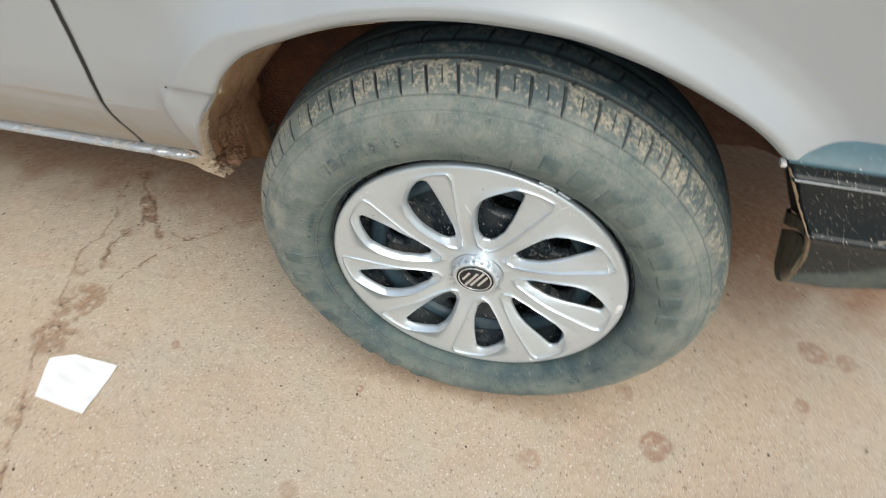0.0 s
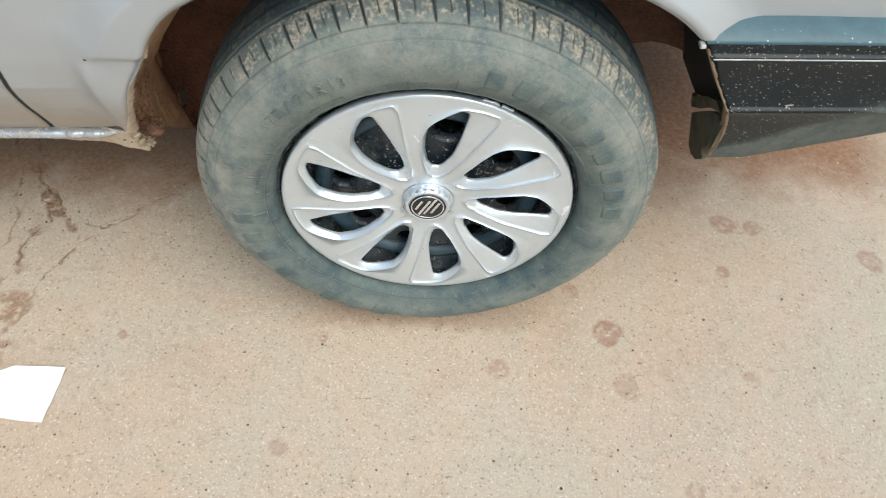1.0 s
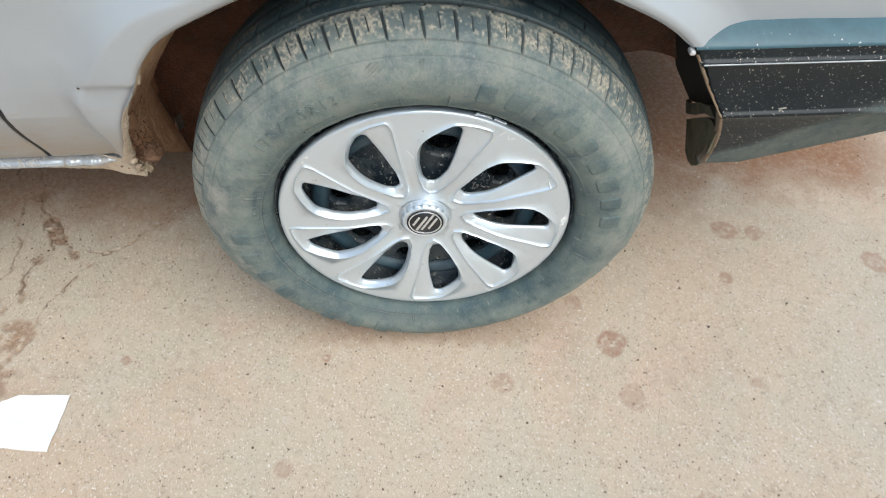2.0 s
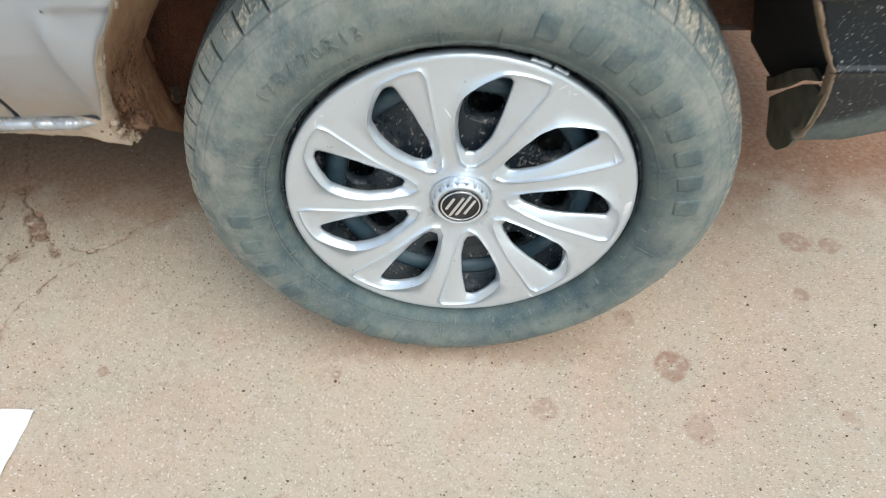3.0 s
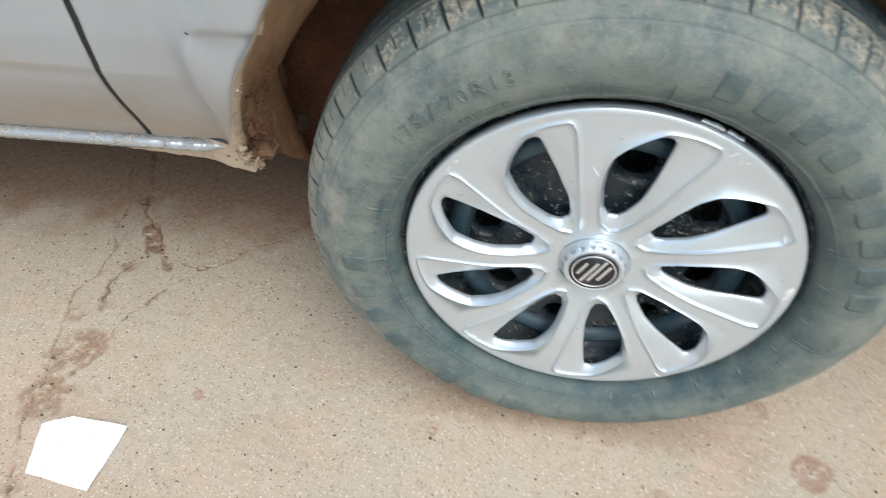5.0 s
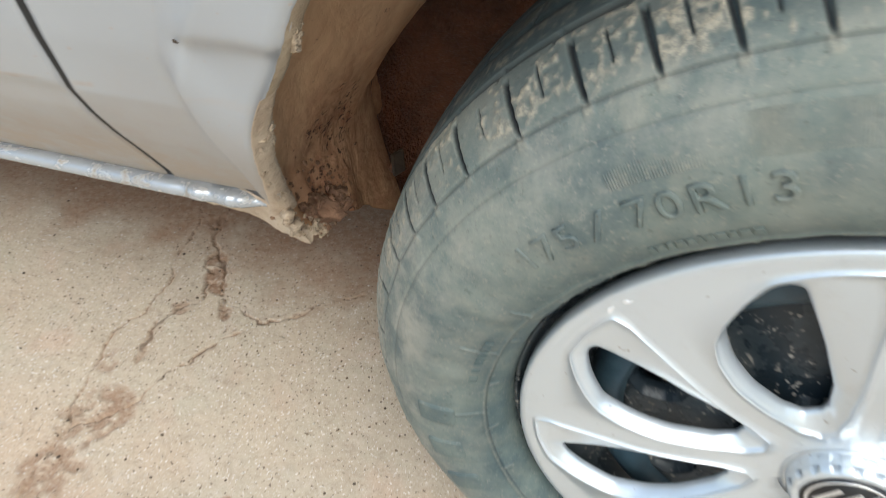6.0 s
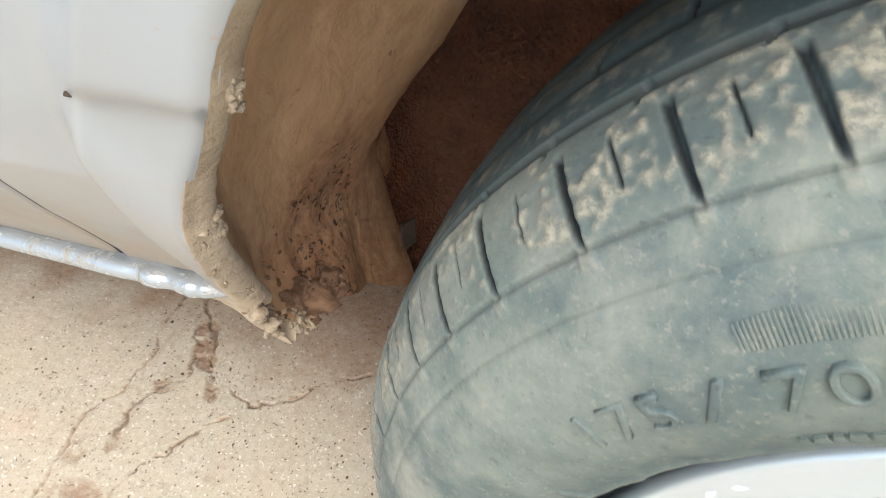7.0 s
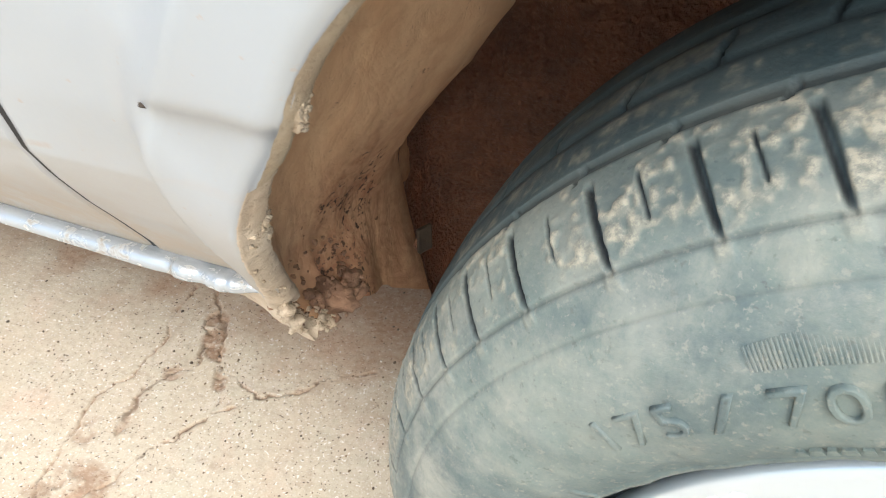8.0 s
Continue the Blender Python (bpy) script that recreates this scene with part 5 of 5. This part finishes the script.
def pocketed(count, start, r_in, r_out, crease, hole, face, deep, wall, bead=0.0, plain_sectors=()):
    """A round plate of equal sectors, each with a sunken pocket that opens into a hole.
    crease, hole: outlines as (degrees into the sector, radius); face(r): the plate's y; deep: depth of the hole's rim; wall: its height."""
    width = 360.0 / count
    cd, cr = width / 2, (r_in + r_out) / 2
    k = math.radians(1) * cr
    flat = lambda rows: [((d - cd) * k, r - cr) for d, r in rows]
    half, up = cd * k, (r_out - r_in) / 2
    border = []
    m = 44
    for t in np.linspace(-1, 1, m, endpoint=False):
        border.append((half, t * up))
    for t in np.linspace(1, -1, m, endpoint=False):
        border.append((t * half, up))
    for t in np.linspace(1, -1, m, endpoint=False):
        border.append((-half, t * up))
    for t in np.linspace(-1, 1, m, endpoint=False):
        border.append((t * half, -up))
    border = np.array(border)
    dirs = np.arctan2(border[:, 1], border[:, 0])
    rb = np.hypot(border[:, 0], border[:, 1])
    rc = np.minimum(star(flat(crease), np.zeros(2), dirs), rb - 0.0015)
    rh = np.minimum(star(flat(hole), np.zeros(2), dirs), rc - 0.0025)
    e = np.minimum(0.0008, (rc - rh) * 0.3)
    f = np.minimum(0.0012, (rb - rc) * 0.6)
    rings = [(rb, 0.0), (rb * 0.5 + (rc + f) * 0.5, 0.0), (rc + f, 0.0), (rc + f * 0.45, -bead * 0.8), (rc, -bead), (rc - e * 0.5, 0.0), (rc - e, 0.0010 if deep > 0.004 else deep * 0.3)]
    for t in (0.2, 0.4, 0.6, 0.8, 0.94):
        rings.append((rc - e + (rh - rc + e) * t, 0.0010 + (deep - 0.0010) * (0.55 * t + 0.45 * t * t)))
    rings += [(rh, deep + 0.0006), (rh - 0.0004, deep + 0.0025), (rh, deep + wall), (rh + 0.003, deep + wall)]
    pts = []
    for rad, dep in rings:
        u, w = np.cos(dirs) * rad / k + cd, np.sin(dirs) * rad + cr
        pts.append((u, w, np.broadcast_to(dep, u.shape)))
    all_v, all_f, base = [], [], 0
    nd = len(dirs)
    blank = [(np.cos(dirs) * rb * t / k + cd, np.sin(dirs) * rb * t + cr, 0.0 * rb) for t in (1.0, 0.8, 0.6, 0.4, 0.2, 0.01)]
    for s in range(count):
        rows = []
        for u, w, dep in (blank if s in plain_sectors else pts):
            a = np.radians(start + s * width + u)
            rows.append(np.stack([w * np.cos(a), face(w) + dep, w * np.sin(a)], -1))
        v = np.stack(rows, 1).reshape(-1, 3)
        all_v.append(v)
        all_f.append(grid_faces(nd, len(rows), True) + base)
        base += len(v)
    return np.concatenate(all_v), np.concatenate(all_f)


def welded(name, v, f, dist=0.00012):
    me = mesh_of(name, v, f)
    bm = bmesh.new()
    bm.from_mesh(me)
    bmesh.ops.remove_doubles(bm, verts=bm.verts, dist=dist)
    bmesh.ops.recalc_face_normals(bm, faces=bm.faces)
    bm.to_mesh(me)
    bm.free()
    return me


def cover_y(r):
    """The wheel cover's face: dished towards its hub, rolled back a little at the rim."""
    return 0.0115 * (1 - smooth(0.026, 0.11, r)) + 0.0012 * smooth(0.15, 0.172, r) - 0.001


def build_cover(wheel):
    face = cover_y
    shift = 3.0
    crease = [(0.6, .1674), (7.5, .1668), (14.9, .1640), (20, .1535), (25, .1425), (28.2, .134), (30.8, .120), (32.2, .100), (31.8, .075), (28.5, .054), (20, .0458), (10, .0500),
              (4.5, .066), (1.8, .092), (0.2, .130), (-0.6, .158)]
    hole = [(12.8, .1560), (11.0, .1535), (10.6, .143), (9.5, .1156), (9.2, .086), (12.2, .068), (16, .0612), (24, .0612), (28.6, .071), (30.2, .093), (29.4, .114), (26.8, .1335), (20, .1472), (15.3, .1550)]
    sh = lambda rows: [(d + shift, r) for d, r in rows]
    v, f = pocketed(9, 63.5 - shift, 0.034, 0.1735, sh(crease), sh(hole), face, 0.0068, 0.0030, 0.0016)
    y0 = float(face(np.array(0.1735)))
    rim = lathe([(0.1735, y0), (0.1762, y0 + 0.0004), (0.1776, y0 + 0.0014), (0.1783, y0 + 0.0035), (0.1785, y0 + 0.009), (0.1765, y0 + 0.010), (0.170, y0 + 0.006)], 320)
    yi = float(face(np.array(0.034)))
    hub = lathe([(0.034, yi), (0.0318, yi + 0.0008), (0.0305, yi + 0.0022), (0.0295, yi + 0.001), (0.0292, yi - 0.006)], 200)
    v, f = join_meshes([(v, f), rim, hub])
    cover = part("wheel_cover", welded("wheel_cover", v, f), COVER, wheel, "silver plastic wheel cover with nine swept spokes, scuffed at its rim")
    return cover


def build_scuffs(wheel):
    # rubbed and chipped spots on the cover's rim: degrees, radius, length, width
    rng = random.Random(12)
    for a, r, w, h, turn in ((2.0, 0.1715, 0.0035, 0.0075, 8), (-1.5, 0.1700, 0.0022, 0.0035, 30), (139.5, 0.1710, 0.0012, 0.0030, 20), (143.0, 0.1712, 0.0012, 0.0028, -10),
                             (60.5, 0.1690, 0.0060, 0.0009, 25), (57.5, 0.1665, 0.0040, 0.0009, -35), (56.0, 0.1690, 0.0030, 0.0010, 50), (97.5, 0.1180, 0.0060, 0.0007, -25), (228.0, 0.1680, 0.0060, 0.0010, 40), (301.0, 0.1700, 0.0050, 0.0010, -20), (24.0, 0.1600, 0.0008, 0.0090, 4)):
        bm = bmesh.new()
        n = 14
        ring = []
        for i in range(n):
            t = 2 * math.pi * i / n
            k = rng.uniform(0.6, 1.15)
            ring.append(bm.verts.new((w * math.cos(t) * k, -0.0003, h * math.sin(t) * k)))
        top = bm.verts.new((0, -0.0006, 0))
        for i in range(n):
            bm.faces.new((ring[i], ring[(i + 1) % n], top))
        low = [bm.verts.new((v.co.x, 0.002, v.co.z)) for v in ring]
        for i in range(n):
            j = (i + 1) % n
            bm.faces.new((ring[i], low[i], low[j], ring[j]))
        bmesh.ops.recalc_face_normals(bm, faces=bm.faces)
        y = float(cover_y(np.array(r)))
        part("scuff", bm, SCUFF, wheel, "", pose(r * math.cos(radians(a)), y, r * math.sin(radians(a)), 0, turn - a, 0))


def build_slivers(wheel):
    # lifted, broken strips of the cover's outer edge: first and last angle
    for a0, a1 in ((73.0, 67.0), (66.2, 61.5)):
        n = 24
        th = np.radians(np.linspace(a0, a1, n))
        ragged = 0.0006 * vnoise(np.linspace(0, 9, n), np.full(n, a0), 161)
        prof = [(0.1794, 0.0045), (0.1797, 0.0022), (0.1812, 0.0014), (0.1822, 0.0022), (0.1824, 0.0045)]
        rows = [np.stack([(r + ragged * (k > 1)) * np.cos(th), np.full(n, y), (r + ragged * (k > 1)) * np.sin(th)], -1) for k, (r, y) in enumerate(prof)]
        part("rim_sliver", mesh_of("rim_sliver", np.stack(rows, 1), grid_faces(n, len(prof))), COVER, wheel, "broken strip of the cover's edge")


def build_cap(wheel):
    # centre cap with a notched skirt
    steps, back = 240, 0.0060
    prof = [(0.0298, 0.004), (0.0294, 0.000), (0.0288, -0.0030), (0.0275, -0.0052), (0.0258, -0.0062), (0.0245, -0.0062), (0.0238, -0.0055), (0.0, -0.0055)]
    v, f = lathe([(r, y + back) for r, y in prof], steps)
    v = v.reshape(steps, len(prof), 3)
    th = np.linspace(0, 2 * math.pi, steps, endpoint=False)
    cut = smooth(0.25, 0.6, np.cos(th * 18))
    for j in (1, 2):
        v[:, j, 0] -= 0.0016 * cut * np.cos(th)
        v[:, j, 2] -= 0.0016 * cut * np.sin(th)
    cap = part("centre_cap", welded("centre_cap", v.reshape(-1, 3), f), COVER, wheel, "silver centre cap with a notched skirt")
    # round badge as plain shapes: black disc with a pale ring and slanting pale bars
    disc = lathe([(0.0226, back - 0.0054), (0.0226, back - 0.0062), (0.0, back - 0.0062)], 120)
    part("badge", welded("badge", *disc), BLACK, cap, "glossy black round badge")
    ring = lathe([(0.0206, back - 0.0060), (0.0206, back - 0.0066), (0.0190, back - 0.0066), (0.0190, back - 0.0060)], 120)
    part("badge_ring", welded("badge_ring", *ring), SILVER, wheel, "pale ring on the badge")
    for x, z, w, h, a in ((-0.0108, 0.0030, 0.0030, 0.0170, 28), (-0.0040, -0.0010, 0.0030, 0.0290, 28), (0.0030, 0.0010, 0.0030, 0.0310, 28), (0.0096, -0.0010, 0.0030, 0.0220, 28)):
        bm = bmesh.new()
        box(bm, -w / 2, w / 2, -0.0004, 0.0006, -h / 2, h / 2, 0.0003)
        part("badge_bar", bm, SILVER, wheel, "", pose(x, back - 0.0063, z, 0, a, 0))


def build_rim(wheel_name="front_wheel"):
    # steel rim: flange, barrel and a dished disc with oval vents
    face = lambda r: 0.027 + 0.003 * smooth(0.075, 0.10, r) + 0.012 * smooth(0.115, 0.141, r) - 0.004 * smooth(0.075, 0.04, r)
    vent = [(16, .0925), (22.5, .0905), (29, .0925), (32, .099), (32, .110), (28, .1175), (22.5, .119), (17, .1175), (13, .110), (13, .099)]
    crease = [(d + (d - 22.5) * 0.22, r + (r - .105) * 0.28) for d, r in vent]
    disc = pocketed(8, 11.5, 0.078, 0.142, crease, vent, face, 0.006, 0.006, 0.0, (2,))
    rr = np.linspace(0.030, 0.078, 14)
    inner = lathe(list(zip(rr, face(rr))), 120)
    flange = lathe([(0.1765, 0.030), (0.1790, 0.016), (0.1815, 0.0112), (0.1832, 0.0100), (0.1843, 0.0118), (0.1820, 0.017), (0.1725, 0.022), (0.168, 0.028),
                    (0.160, 0.034), (0.150, 0.041), (0.143, 0.050), (0.142, 0.10), (0.160, 0.125), (0.178, 0.14)], 220)
    lip = lathe([(0.142, 0.0415), (0.1445, 0.0400), (0.150, 0.0395)], 200)
    back = lathe([(0.0, 0.085), (0.120, 0.085), (0.138, 0.080), (0.140, 0.10)], 120)
    hub = lathe([(0.030, 0.026), (0.028, 0.022), (0.020, 0.020), (0.0, 0.020)], 80)
    v, f = join_meshes([disc, inner, flange, lip, back, hub])
    wheel = part(wheel_name, welded(wheel_name, v, f), STEEL, CAR, "black steel wheel behind its cover, spattered with mud", WHEEL_POSE)
    # raised ring round the vents, blue-grey
    v, f = lathe([(0.1205, 0.0335), (0.1225, 0.0275), (0.1270, 0.0240), (0.1325, 0.0232), (0.1380, 0.0250), (0.1415, 0.0300), (0.1435, 0.0420)], 200)
    part("disc_ring", mesh_of("disc_ring", v, f), BLUESTEEL, wheel, "blue-grey ring of the steel wheel")
    for i in range(4):
        a = radians(40 + 90 * i)
        v, f = lathe([(0.0, -0.012), (0.006, -0.011), (0.0085, -0.007), (0.0088, 0.004), (0.011, 0.006)], 6)
        part("wheel_nut", mesh_of("wheel_nut", v, f, False), STEEL, wheel, "", pose(0.051 * math.cos(a), 0.026, 0.051 * math.sin(a)))
    return wheel


WHEEL = build_rim()
build_tyre(WHEEL)
build_lettering(WHEEL)
build_rib_band(WHEEL)
build_small_print(WHEEL)
build_cover(WHEEL)
build_scuffs(WHEEL)
build_slivers(WHEEL)
build_cap(WHEEL)


# ---------------------------------------------------------------- loose grit on the ground
def scatter(name, label, count, lo, hi, material, seed, area=(-1.0, 0.9, -0.45, 0.5)):
    """Many small stones as one mesh."""
    rng = np.random.RandomState(seed)
    bm = bmesh.new()
    bmesh.ops.create_icosphere(bm, subdivisions=1, radius=1)
    base = np.array([v.co[:] for v in bm.verts])
    tri = np.array([[v.index for v in f.verts] for f in bm.faces])
    bm.free()
    x, y = rng.uniform(area[0], area[1], count), rng.uniform(area[2], area[3], count)
    size = lo * (hi / lo) ** (rng.rand(count) ** 3)
    verts, faces = [], []
    for i in range(count):
        k = 1 + 0.35 * (rng.rand(len(base), 1) - 0.5)
        s = size[i] * np.array([rng.uniform(0.7, 1.4), rng.uniform(0.7, 1.4), rng.uniform(0.4, 0.8)])
        a = rng.rand() * 6.28
        q = base * k * s
        q = np.stack([q[:, 0] * math.cos(a) - q[:, 1] * math.sin(a), q[:, 0] * math.sin(a) + q[:, 1] * math.cos(a), q[:, 2]], -1)
        verts.append(q + np.array([x[i], y[i], GROUND_Z + 0.25 * s[2]]))
        faces.append(tri + i * len(base))
    me = mesh_of(name, np.concatenate(verts), np.concatenate(faces), False)
    tagged(part(name, me, material), label, "gravel", kind="stuff")


scatter("grit", "fine pale grit scattered on the ground", 3200, 0.0004, 0.0018, STONE, 3)
scatter("dark_crumbs", "dark crumbs of soil scattered on the ground", 3000, 0.0004, 0.0020, DARKSTONE, 4)
scatter("soil_crumbs", "brown soil crumbs strewn under the car's edge", 1500, 0.0004, 0.0017, CRUMB, 6, (-0.8, -0.2, 0.06, 0.42))
